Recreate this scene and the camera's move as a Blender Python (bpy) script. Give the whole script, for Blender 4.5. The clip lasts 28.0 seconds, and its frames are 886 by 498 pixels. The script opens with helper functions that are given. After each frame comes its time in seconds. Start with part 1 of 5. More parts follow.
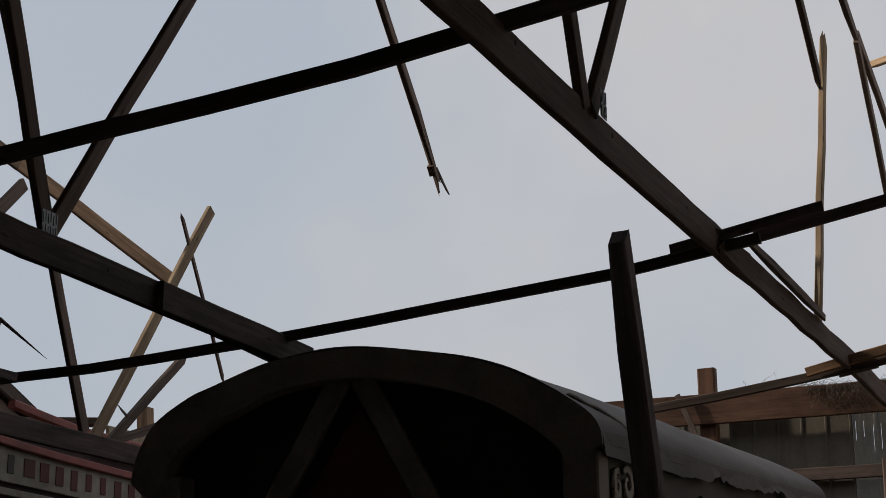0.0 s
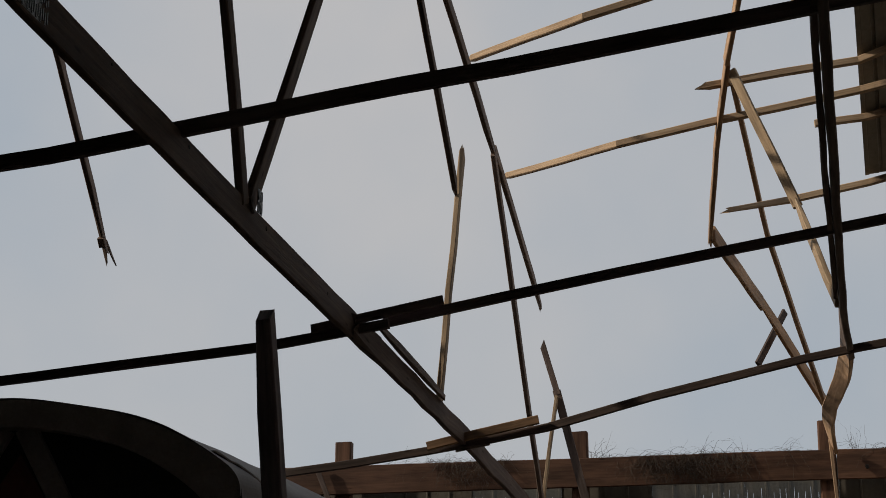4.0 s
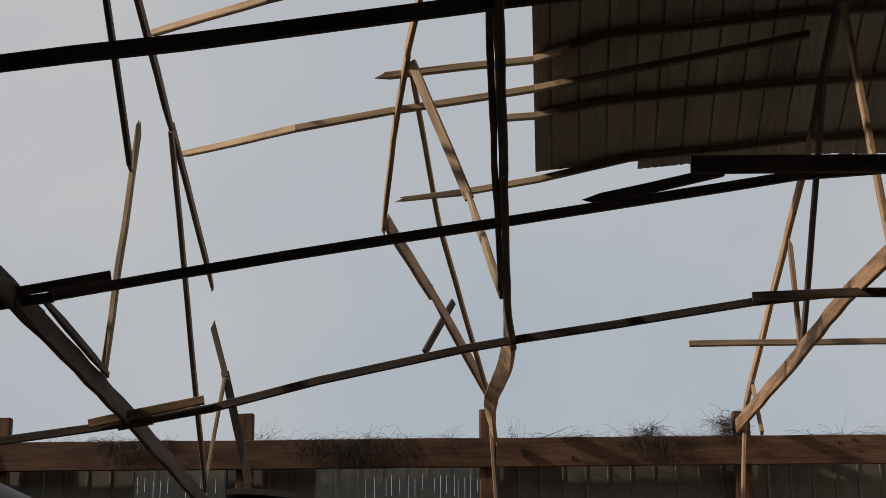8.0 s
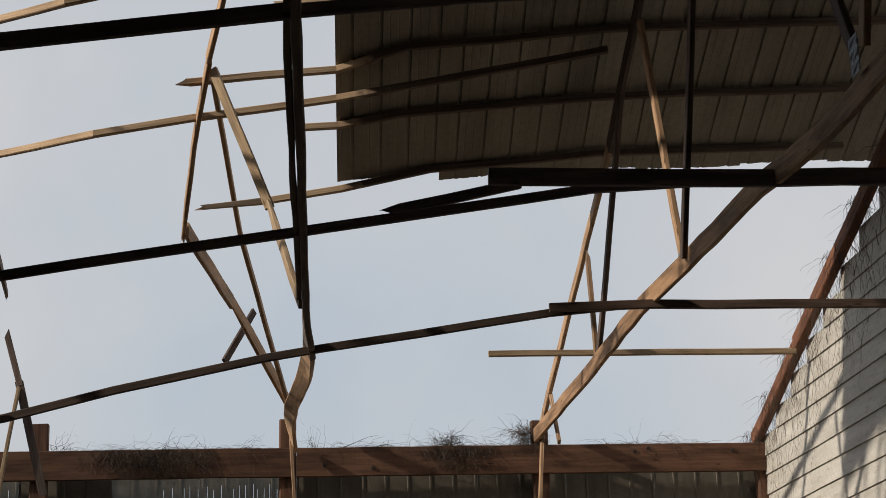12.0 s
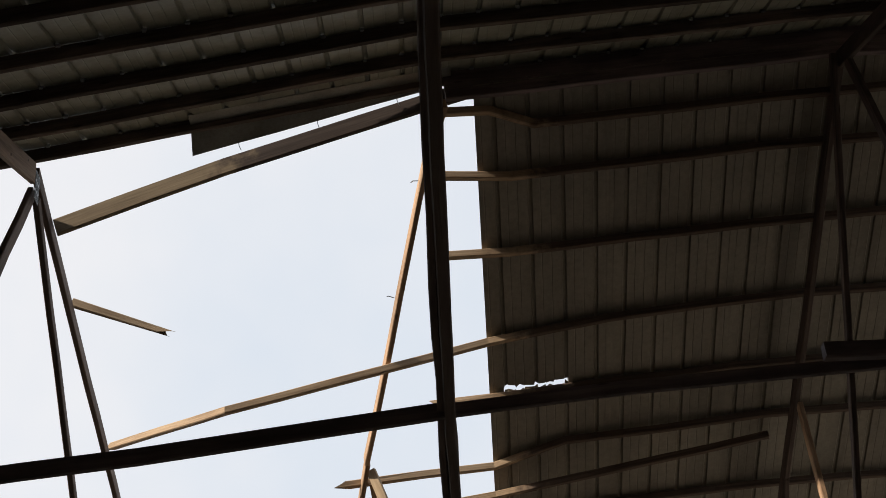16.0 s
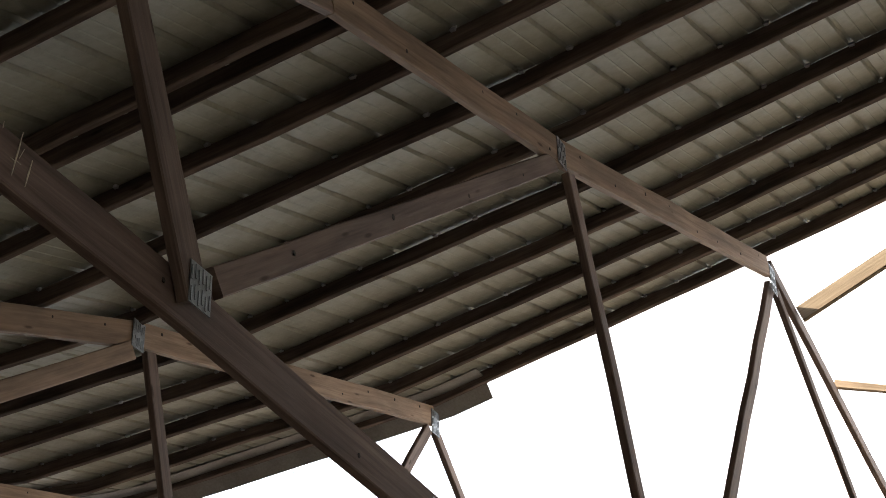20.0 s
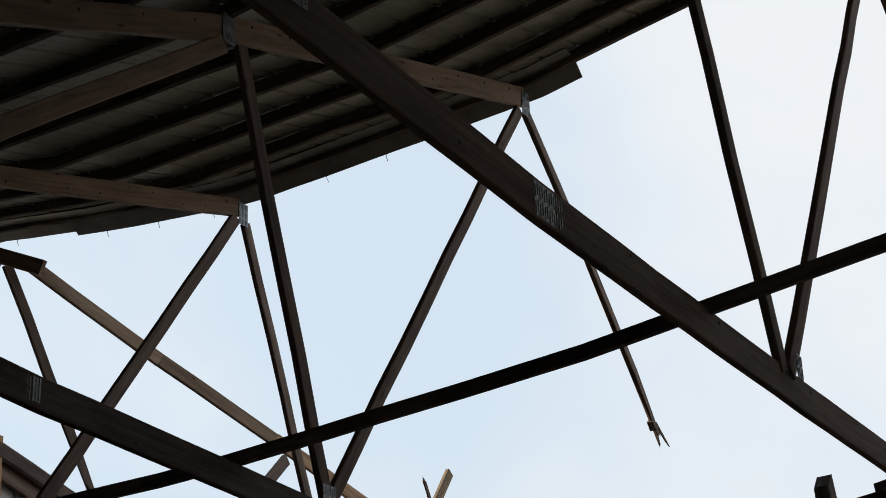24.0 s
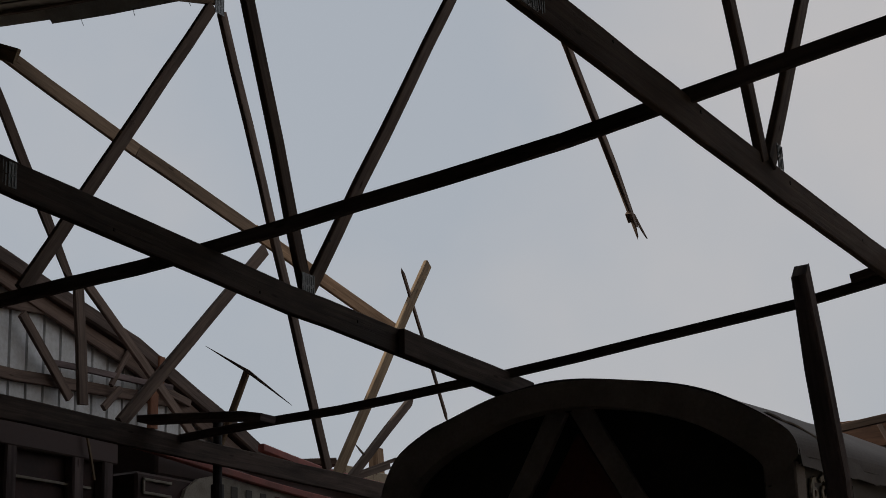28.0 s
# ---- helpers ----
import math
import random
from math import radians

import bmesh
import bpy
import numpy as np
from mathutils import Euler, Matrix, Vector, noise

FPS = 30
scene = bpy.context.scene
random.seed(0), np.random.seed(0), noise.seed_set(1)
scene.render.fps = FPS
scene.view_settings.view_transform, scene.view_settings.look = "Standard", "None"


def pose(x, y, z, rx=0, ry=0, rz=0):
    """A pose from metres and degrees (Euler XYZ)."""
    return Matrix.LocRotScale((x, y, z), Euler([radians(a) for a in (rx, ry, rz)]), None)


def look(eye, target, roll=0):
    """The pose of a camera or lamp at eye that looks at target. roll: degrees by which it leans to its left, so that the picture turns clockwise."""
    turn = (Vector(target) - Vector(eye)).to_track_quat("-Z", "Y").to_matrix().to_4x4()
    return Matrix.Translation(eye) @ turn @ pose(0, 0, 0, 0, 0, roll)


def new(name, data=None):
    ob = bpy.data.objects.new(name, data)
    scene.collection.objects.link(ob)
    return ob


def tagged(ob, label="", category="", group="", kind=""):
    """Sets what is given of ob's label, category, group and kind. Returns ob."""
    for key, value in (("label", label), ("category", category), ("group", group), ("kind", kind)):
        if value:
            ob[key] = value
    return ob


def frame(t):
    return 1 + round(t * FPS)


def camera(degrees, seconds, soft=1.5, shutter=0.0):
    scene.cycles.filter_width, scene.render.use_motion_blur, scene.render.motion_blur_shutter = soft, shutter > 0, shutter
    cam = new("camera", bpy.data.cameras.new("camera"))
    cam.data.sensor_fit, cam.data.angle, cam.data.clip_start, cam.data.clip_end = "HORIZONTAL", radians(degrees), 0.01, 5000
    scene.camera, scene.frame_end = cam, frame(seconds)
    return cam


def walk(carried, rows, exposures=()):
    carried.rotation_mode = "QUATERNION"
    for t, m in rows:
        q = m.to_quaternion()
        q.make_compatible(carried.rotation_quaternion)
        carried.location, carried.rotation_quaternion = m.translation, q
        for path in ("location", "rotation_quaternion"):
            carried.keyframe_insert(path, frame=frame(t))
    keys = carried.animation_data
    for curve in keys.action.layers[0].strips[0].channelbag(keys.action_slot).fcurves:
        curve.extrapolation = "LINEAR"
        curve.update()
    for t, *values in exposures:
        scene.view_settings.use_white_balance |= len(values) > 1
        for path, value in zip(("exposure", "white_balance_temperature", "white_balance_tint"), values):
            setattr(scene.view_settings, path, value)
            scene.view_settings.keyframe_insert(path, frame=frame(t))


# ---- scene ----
# Camera: a hand-held pan from a fixed standpoint, with a short step back at the start.
cam = camera(28.44, 28.0, soft=0.75)
PATH = [
    (0, (-0.431, 1.067, 1.896), (-4.178, 9.990, 4.416), -0.72),
    (0.1, (-0.356, 0.846, 1.832), (-4.037, 9.789, 4.378), -0.72),
    (0.2, (-0.281, 0.625, 1.767), (-3.896, 9.587, 4.340), -0.72),
    (0.3, (-0.206, 0.405, 1.703), (-3.756, 9.385, 4.302), -0.73),
    (0.4, (-0.131, 0.184, 1.638), (-3.615, 9.182, 4.264), -0.73),
    (0.5, (-0.093, 0.073, 1.606), (-3.544, 9.080, 4.245), -0.73),
    (1, (-0.080, 0.014, 1.588), (-3.304, 9.068, 4.350), -1.09),
    (1.5, (-0.069, 0.009, 1.575), (-3.156, 9.087, 4.414), -0.98),
    (2, (-0.070, 0.021, 1.581), (-2.976, 9.139, 4.484), -0.69),
    (2.5, (-0.074, 0.028, 1.597), (-2.732, 9.217, 4.511), -0.70),
    (4.5, (-0.039, -0.036, 1.590), (-1.595, 9.390, 4.544), 0.34),
    (5, (-0.025, -0.043, 1.585), (-1.270, 9.421, 4.564), 0.40),
    (5.5, (-0.013, -0.065, 1.569), (-0.995, 9.427, 4.561), 0.23),
    (6, (-0.020, -0.052, 1.569), (-0.763, 9.466, 4.545), 0.25),
    (6.5, (-0.025, -0.037, 1.573), (-0.534, 9.511, 4.503), 0.24),
    (7, (-0.020, -0.036, 1.571), (-0.315, 9.531, 4.466), 0.04),
    (7.5, (-0.019, -0.042, 1.575), (-0.146, 9.539, 4.438), -0.25),
    (8, (-0.019, -0.035, 1.575), (-0.052, 9.551, 4.420), -0.49),
    (8.5, (-0.019, -0.039, 1.584), (0.095, 9.551, 4.417), -0.52),
    (9, (-0.003, -0.032, 1.579), (0.231, 9.555, 4.414), -0.46),
    (9.5, (-0.002, -0.029, 1.577), (0.392, 9.551, 4.419), -0.32),
    (10, (0.000, -0.032, 1.581), (0.558, 9.537, 4.429), -0.52),
    (10.5, (0.010, -0.024, 1.576), (0.719, 9.537, 4.418), -0.68),
    (11, (0.016, -0.034, 1.575), (0.881, 9.513, 4.424), -1.06),
    (11.5, (0.020, -0.044, 1.575), (1.006, 9.485, 4.442), -1.54),
    (13.5, (0.040, -0.004, 1.572), (1.206, 9.469, 4.556), -2.13),
    (14, (0.039, 0.003, 1.579), (1.024, 9.293, 5.148), -2.30),
    (14.5, (0.041, 0.011, 1.590), (0.883, 9.162, 5.534), -2.58),
    (15, (0.036, 0.002, 1.597), (0.697, 8.977, 5.958), -2.74),
    (15.5, (0.039, -0.004, 1.603), (0.485, 8.795, 6.332), -2.59),
    (16, (0.042, 0.006, 1.607), (0.238, 8.687, 6.568), -2.23),
    (16.5, (0.036, 0.018, 1.614), (-0.091, 8.582, 6.776), -1.94),
    (17, (0.033, 0.036, 1.622), (-0.694, 8.493, 6.910), -2.70),
    (17.5, (0.031, 0.042, 1.622), (-1.319, 8.386, 6.966), -2.73),
    (18, (0.037, 0.047, 1.616), (-1.779, 8.287, 6.983), -2.08),
    (18.5, (0.040, 0.054, 1.618), (-2.118, 8.195, 7.010), -2.17),
    (19, (0.032, 0.044, 1.619), (-2.671, 7.986, 7.062), -2.89),
    (19.5, (0.032, 0.029, 1.617), (-3.361, 7.678, 7.092), -1.91),
    (20, (0.024, 0.027, 1.622), (-3.693, 7.518, 7.106), -1.50),
    (20.5, (0.023, 0.022, 1.620), (-3.959, 7.433, 7.027), -1.07),
    (21, (0.020, 0.022, 1.626), (-4.244, 7.501, 6.715), -1.19),
    (21.5, (0.027, 0.020, 1.623), (-4.261, 7.607, 6.527), -1.54),
    (22, (0.024, 0.027, 1.626), (-4.341, 7.808, 6.142), -2.03),
    (22.5, (0.018, 0.031, 1.630), (-4.412, 7.889, 5.946), -1.77),
    (24.5, (-0.006, -0.031, 1.622), (-4.625, 7.979, 5.431), -2.39),
    (25, (-0.005, -0.029, 1.618), (-4.666, 7.970, 5.398), -2.68),
    (25.5, (-0.007, -0.023, 1.615), (-4.706, 7.976, 5.349), -2.84),
    (26, (-0.008, -0.012, 1.612), (-4.762, 7.996, 5.256), -2.84),
    (26.5, (-0.012, -0.022, 1.608), (-4.735, 8.088, 5.061), -2.59),
    (27, (-0.017, -0.009, 1.618), (-4.766, 8.194, 4.804), -2.23),
    (27.5, (-0.032, 0.021, 1.618), (-4.793, 8.307, 4.564), -1.83),
    (28, (-0.039, 0.027, 1.612), (-4.741, 8.401, 4.401), -2.01),
]
EXPOSURES = [
    (0.0, 0.05, 6480, 12),
    (5.0, -0.15, 6500, 10),
    (8.0, -0.05, 6480, 10),
    (11.0, 0.15, 6470, 10),
    (13.5, 0.42, 6460, 10),
    (15.0, 0.72, 6450, 10),
    (17.0, 0.68, 6250, 10),
    (18.5, 1.0, 6350, 10),
    (20.0, 2.9, 6500, 10),
    (21.0, 4.3, 6500, 10),
    (22.0, 3.75, 6500, 11),
    (23.2, 1.75, 6400, 9),
    (24.5, 0.4, 6300, 7),
    (25.5, 0.2, 6350, 8),
    (28.0, -0.10, 6640, 12),
]
walk(cam, [(t, look(eye, target, roll)) for t, eye, target, roll in PATH], EXPOSURES)

# World: bright hazy overcast with a weak low sun from the left.
SUN_WAY = Vector((-0.85, -0.22, 0.48)).normalized()
world = bpy.data.worlds.new("sky")
scene.world = world
world.use_nodes = True
wn, wl = world.node_tree.nodes, world.node_tree.links
wn.clear()
sky = wn.new("ShaderNodeTexSky")
sky.sky_type = "NISHITA"
sky.sun_disc = False
sky.sun_elevation = math.asin(SUN_WAY.z)
sky.sun_rotation = math.atan2(SUN_WAY.x, SUN_WAY.y)
sky.air_density, sky.dust_density, sky.ozone_density = 1.0, 6.0, 2.0
haze_coord = wn.new("ShaderNodeTexCoord")
haze_noise = wn.new("ShaderNodeTexNoise")
haze_noise.inputs["Scale"].default_value = 2.2
haze_noise.inputs["Detail"].default_value = 5.0
haze_noise.inputs["Roughness"].default_value = 0.55
haze_ramp = wn.new("ShaderNodeValToRGB")
haze_ramp.color_ramp.elements[0].position, haze_ramp.color_ramp.elements[0].color = 0.34, (4.48, 5.00, 5.54, 1)
haze_ramp.color_ramp.elements[1].position, haze_ramp.color_ramp.elements[1].color = 0.64, (6.03, 5.92, 5.86, 1)
haze_mix = wn.new("ShaderNodeMixRGB")
haze_mix.inputs["Fac"].default_value = 0.86
back = wn.new("ShaderNodeBackground")
back.inputs["Strength"].default_value = 0.10
wout = wn.new("ShaderNodeOutputWorld")
wl.new(haze_coord.outputs["Generated"], haze_noise.inputs["Vector"])
thin_way = wn.new("ShaderNodeVectorMath")
thin_way.operation = "DOT_PRODUCT"
thin_way.inputs[1].default_value = Vector((-0.70, 0.62, 0.36)).normalized()
thin_cloud = wn.new("ShaderNodeMapRange")
thin_cloud.interpolation_type = "SMOOTHSTEP"
thin_cloud.inputs["From Min"].default_value, thin_cloud.inputs["From Max"].default_value = 0.80, 0.99
thin_cloud.inputs["To Min"].default_value, thin_cloud.inputs["To Max"].default_value = 0.0, -0.13
haze_sum = wn.new("ShaderNodeMath")
wl.new(haze_coord.outputs["Generated"], thin_way.inputs[0])
wl.new(thin_way.outputs["Value"], thin_cloud.inputs["Value"])
wl.new(haze_noise.outputs["Fac"], haze_sum.inputs[0])
wl.new(thin_cloud.outputs["Result"], haze_sum.inputs[1])
wl.new(haze_sum.outputs[0], haze_ramp.inputs["Fac"])
wl.new(sky.outputs["Color"], haze_mix.inputs["Color1"])
wl.new(haze_ramp.outputs["Color"], haze_mix.inputs["Color2"])
wl.new(haze_mix.outputs["Color"], back.inputs["Color"])
wl.new(back.outputs["Background"], wout.inputs["Surface"])

sun = new("sun", bpy.data.lights.new("sun", "SUN"))
sun.data.energy, sun.data.angle, sun.data.color = 3.2, radians(1.5), (1.0, 0.88, 0.72)
sun.matrix_world = look(SUN_WAY * 60, (0, 0, 0))


# ---- materials ----
def node_mat(name):
    m = bpy.data.materials.new(name)
    m.use_nodes = True
    nt = m.node_tree
    return m, nt.nodes, nt.links, nt.nodes["Principled BSDF"]


def ramp(nodes, stops):
    r = nodes.new("ShaderNodeValToRGB")
    while len(r.color_ramp.elements) < len(stops):
        r.color_ramp.elements.new(0.5)
    for e, (p, c) in zip(r.color_ramp.elements, stops):
        e.position, e.color = p, (*c, 1)
    return r


def noise_node(nodes, scale, detail=4.0, rough=0.55):
    n = nodes.new("ShaderNodeTexNoise")
    n.inputs["Scale"].default_value, n.inputs["Detail"].default_value, n.inputs["Roughness"].default_value = scale, detail, rough
    return n


def wood(name, dark, mid, pale, rough=0.78, stain=0.5):
    """Sawn timber: grain along the piece (UV in metres), blotches, knots, one tone for each piece."""
    m, n, l, bsdf = node_mat(name)
    uvn = n.new("ShaderNodeUVMap")
    uvn.uv_map = "grain"
    info = n.new("ShaderNodeObjectInfo")
    shift = n.new("ShaderNodeVectorMath")
    shift.operation = "MULTIPLY_ADD"
    shift.inputs[1].default_value = (1, 1, 1)
    spread = n.new("ShaderNodeMath")
    spread.operation = "MULTIPLY"
    spread.inputs[1].default_value = 37.0
    l.new(info.outputs["Random"], spread.inputs[0])
    l.new(uvn.outputs["UV"], shift.inputs[0])
    l.new(spread.outputs[0], shift.inputs[2])
    mapg = n.new("ShaderNodeMapping")
    mapg.inputs["Scale"].default_value = (1.6, 42, 1)
    l.new(shift.outputs[0], mapg.inputs["Vector"])
    grain = noise_node(n, 1.0, 6, 0.65)
    grain.inputs["Distortion"].default_value = 0.6
    l.new(mapg.outputs[0], grain.inputs["Vector"])
    mapb = n.new("ShaderNodeMapping")
    mapb.inputs["Scale"].default_value = (1.6, 9, 1)
    l.new(shift.outputs[0], mapb.inputs["Vector"])
    blot = noise_node(n, 1.0, 4, 0.6)
    l.new(mapb.outputs[0], blot.inputs["Vector"])
    cr = ramp(n, [(0.22, dark), (0.52, mid), (0.82, pale)])
    l.new(grain.outputs["Fac"], cr.inputs["Fac"])
    br = ramp(n, [(0.38, (1 - stain,) * 3), (0.6, (1.0, 1.0, 1.0))])
    l.new(blot.outputs["Fac"], br.inputs["Fac"])
    mul = n.new("ShaderNodeMixRGB")
    mul.blend_type = "MULTIPLY"
    mul.inputs["Fac"].default_value = 1.0
    l.new(cr.outputs["Color"], mul.inputs["Color1"])
    l.new(br.outputs["Color"], mul.inputs["Color2"])
    mapk = n.new("ShaderNodeMapping")
    mapk.inputs["Scale"].default_value = (2.6, 11, 1)
    l.new(shift.outputs[0], mapk.inputs["Vector"])
    knot = n.new("ShaderNodeTexVoronoi")
    knot.inputs["Scale"].default_value = 1.0
    l.new(mapk.outputs[0], knot.inputs["Vector"])
    kr = ramp(n, [(0.05, (0.25, 0.2, 0.16)), (0.11, (1, 1, 1))])
    l.new(knot.outputs["Distance"], kr.inputs["Fac"])
    mulk = n.new("ShaderNodeMixRGB")
    mulk.blend_type = "MULTIPLY"
    mulk.inputs["Fac"].default_value = 0.8
    l.new(mul.outputs["Color"], mulk.inputs["Color1"])
    l.new(kr.outputs["Color"], mulk.inputs["Color2"])
    tone = n.new("ShaderNodeMapRange")
    tone.inputs["To Min"].default_value, tone.inputs["To Max"].default_value = 0.75, 1.25
    l.new(info.outputs["Random"], tone.inputs["Value"])
    hsv = n.new("ShaderNodeHueSaturation")
    l.new(tone.outputs["Result"], hsv.inputs["Value"])
    l.new(mulk.outputs["Color"], hsv.inputs["Color"])
    l.new(hsv.outputs["Color"], bsdf.inputs["Base Color"])
    bsdf.inputs["Roughness"].default_value = rough
    bsdf.inputs["Specular IOR Level"].default_value = 0.25
    bump = n.new("ShaderNodeBump")
    bump.inputs["Strength"].default_value, bump.inputs["Distance"].default_value = 0.5, 0.004
    l.new(grain.outputs["Fac"], bump.inputs["Height"])
    l.new(bump.outputs["Normal"], bsdf.inputs["Normal"])
    return m


def half_sunlit(name, out, cover, edge):
    """Timber with light put into its colour: sunlit tone at x below edge, shaded dark brown where the roof covers it.
    """
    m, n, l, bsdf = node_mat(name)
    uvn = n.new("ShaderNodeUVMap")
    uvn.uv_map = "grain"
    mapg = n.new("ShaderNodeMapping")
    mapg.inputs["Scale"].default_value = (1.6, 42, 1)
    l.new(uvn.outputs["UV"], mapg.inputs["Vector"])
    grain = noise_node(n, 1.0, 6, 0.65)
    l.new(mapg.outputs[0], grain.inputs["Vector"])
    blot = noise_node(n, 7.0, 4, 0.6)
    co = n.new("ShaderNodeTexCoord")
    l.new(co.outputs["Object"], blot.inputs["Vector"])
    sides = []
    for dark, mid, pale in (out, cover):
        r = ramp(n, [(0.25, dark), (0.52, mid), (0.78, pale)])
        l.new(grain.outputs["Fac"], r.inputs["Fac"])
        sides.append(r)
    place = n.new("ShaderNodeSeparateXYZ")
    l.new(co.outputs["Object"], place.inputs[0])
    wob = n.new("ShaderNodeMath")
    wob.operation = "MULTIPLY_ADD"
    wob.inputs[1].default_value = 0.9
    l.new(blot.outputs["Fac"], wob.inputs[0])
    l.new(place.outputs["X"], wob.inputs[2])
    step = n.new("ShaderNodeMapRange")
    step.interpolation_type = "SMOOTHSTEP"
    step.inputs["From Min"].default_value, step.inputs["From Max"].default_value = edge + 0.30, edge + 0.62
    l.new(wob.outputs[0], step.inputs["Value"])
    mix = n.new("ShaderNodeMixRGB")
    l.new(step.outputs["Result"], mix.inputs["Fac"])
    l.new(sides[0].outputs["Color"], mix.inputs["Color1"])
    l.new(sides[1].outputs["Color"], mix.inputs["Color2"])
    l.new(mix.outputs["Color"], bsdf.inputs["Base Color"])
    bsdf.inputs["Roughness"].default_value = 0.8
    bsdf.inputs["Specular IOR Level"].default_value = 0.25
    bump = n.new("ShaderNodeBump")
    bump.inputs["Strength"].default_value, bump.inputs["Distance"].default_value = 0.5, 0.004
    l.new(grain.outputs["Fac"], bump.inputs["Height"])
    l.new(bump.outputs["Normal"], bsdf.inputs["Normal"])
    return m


def painted(name, base, dirt, scale=3.0, rough=0.55, metal=0.0, amount=0.5, streak=(1, 1, 1), bump_d=0.002, chips=None):
    """A painted or coated surface with large dirt, fine speckle and optional streaks or bare chips (object coordinates, metres)."""
    m, n, l, bsdf = node_mat(name)
    co = n.new("ShaderNodeTexCoord")
    mp = n.new("ShaderNodeMapping")
    mp.inputs["Scale"].default_value = streak
    l.new(co.outputs["Object"], mp.inputs["Vector"])
    info = n.new("ShaderNodeObjectInfo")
    big = noise_node(n, scale, 6, 0.6)
    big.noise_dimensions = "4D"
    wv = n.new("ShaderNodeMath")
    wv.operation = "MULTIPLY"
    wv.inputs[1].default_value = 20.0
    l.new(info.outputs["Random"], wv.inputs[0])
    l.new(wv.outputs[0], big.inputs["W"])
    l.new(mp.outputs[0], big.inputs["Vector"])
    fine = noise_node(n, scale * 14, 5, 0.7)
    l.new(co.outputs["Object"], fine.inputs["Vector"])
    r = ramp(n, [(0.5 - amount * 0.35, dirt), (0.5 + amount * 0.25, base)])
    l.new(big.outputs["Fac"], r.inputs["Fac"])
    fr = ramp(n, [(0.3, (0.72, 0.7, 0.66)), (0.6, (1, 1, 1))])
    l.new(fine.outputs["Fac"], fr.inputs["Fac"])
    mul = n.new("ShaderNodeMixRGB")
    mul.blend_type = "MULTIPLY"
    mul.inputs["Fac"].default_value = 0.7
    l.new(r.outputs["Color"], mul.inputs["Color1"])
    l.new(fr.outputs["Color"], mul.inputs["Color2"])
    col = mul.outputs["Color"]
    if chips:
        cn = noise_node(n, scale * 3.1, 8, 0.75)
        l.new(mp.outputs[0], cn.inputs["Vector"])
        cr = ramp(n, [(0.57, (0, 0, 0)), (0.66, (1, 1, 1))])
        l.new(cn.outputs["Fac"], cr.inputs["Fac"])
        mx = n.new("ShaderNodeMixRGB")
        l.new(cr.outputs["Color"], mx.inputs["Fac"])
        l.new(col, mx.inputs["Color1"])
        mx.inputs["Color2"].default_value = (*chips, 1)
        col = mx.outputs["Color"]
    l.new(col, bsdf.inputs["Base Color"])
    bsdf.inputs["Roughness"].default_value, bsdf.inputs["Metallic"].default_value = rough, metal
    bump = n.new("ShaderNodeBump")
    bump.inputs["Strength"].default_value, bump.inputs["Distance"].default_value = 0.4, bump_d
    l.new(fine.outputs["Fac"], bump.inputs["Height"])
    l.new(bump.outputs["Normal"], bsdf.inputs["Normal"])
    return m


timber = wood("weathered_timber", (0.100, 0.070, 0.056), (0.200, 0.145, 0.117), (0.285, 0.220, 0.178), stain=0.35)
chord_timber = wood("warm_brown_timber", (0.070, 0.047, 0.038), (0.145, 0.101, 0.081), (0.210, 0.154, 0.122), stain=0.35)
pale_timber = wood("bleached_timber", (0.22, 0.145, 0.09), (0.43, 0.31, 0.195), (0.55, 0.43, 0.29), stain=0.35)
tan_timber = wood("orange_brown_timber", (0.22, 0.125, 0.072), (0.41, 0.265, 0.162), (0.52, 0.37, 0.24), stain=0.4)
dark_timber = wood("dark_timber", (0.115, 0.086, 0.086), (0.205, 0.156, 0.152), (0.285, 0.222, 0.212))
red_timber = wood("reddish_plank", (0.076, 0.037, 0.022), (0.130, 0.065, 0.039), (0.175, 0.094, 0.057), stain=0.5)
# Bright orange carries sunlight that the lamp cannot bring to the end-wall stud.
sunlit_stud_timber = wood("sunlit_orange_timber", (0.34, 0.19, 0.085), (0.60, 0.37, 0.175), (0.68, 0.45, 0.23), stain=0.2)
# Reddish timber brightened: sunlight on the rake boards is put into the colour.
sunlit_rust_timber = wood("sunlit_rust_brown_board", (0.12, 0.048, 0.028), (0.235, 0.10, 0.056), (0.31, 0.145, 0.082), stain=0.35)
rosy_timber = wood("yellowish_brown_timber", (0.17, 0.115, 0.076), (0.30, 0.21, 0.143), (0.38, 0.28, 0.197), stain=0.35)
purlin_timber = wood("soot_dark_purlin_timber", (0.075, 0.055, 0.046), (0.185, 0.140, 0.115), (0.28, 0.22, 0.18), stain=0.55)
steel = painted("galvanised_steel", (0.27, 0.29, 0.305), (0.165, 0.175, 0.18), 25, 0.45, 0.5, 0.6)
sheet_paint = painted("roof_sheet_underside", (0.255, 0.226, 0.180), (0.172, 0.150, 0.118), 1.6, 0.6, 0.15, 0.6, (3, 0.6, 1))
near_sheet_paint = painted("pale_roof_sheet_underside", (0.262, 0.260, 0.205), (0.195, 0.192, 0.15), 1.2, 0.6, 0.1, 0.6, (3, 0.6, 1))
flash_paint = painted("ridge_flashing", (0.38, 0.37, 0.33), (0.24, 0.225, 0.19), 4, 0.5, 0.2, 0.6)
wall_sheet_mat = painted("olive_wall_sheet", (0.150, 0.133, 0.107), (0.082, 0.072, 0.057), 2.0, 0.6, 0.0, 0.8, (4, 1, 0.6))
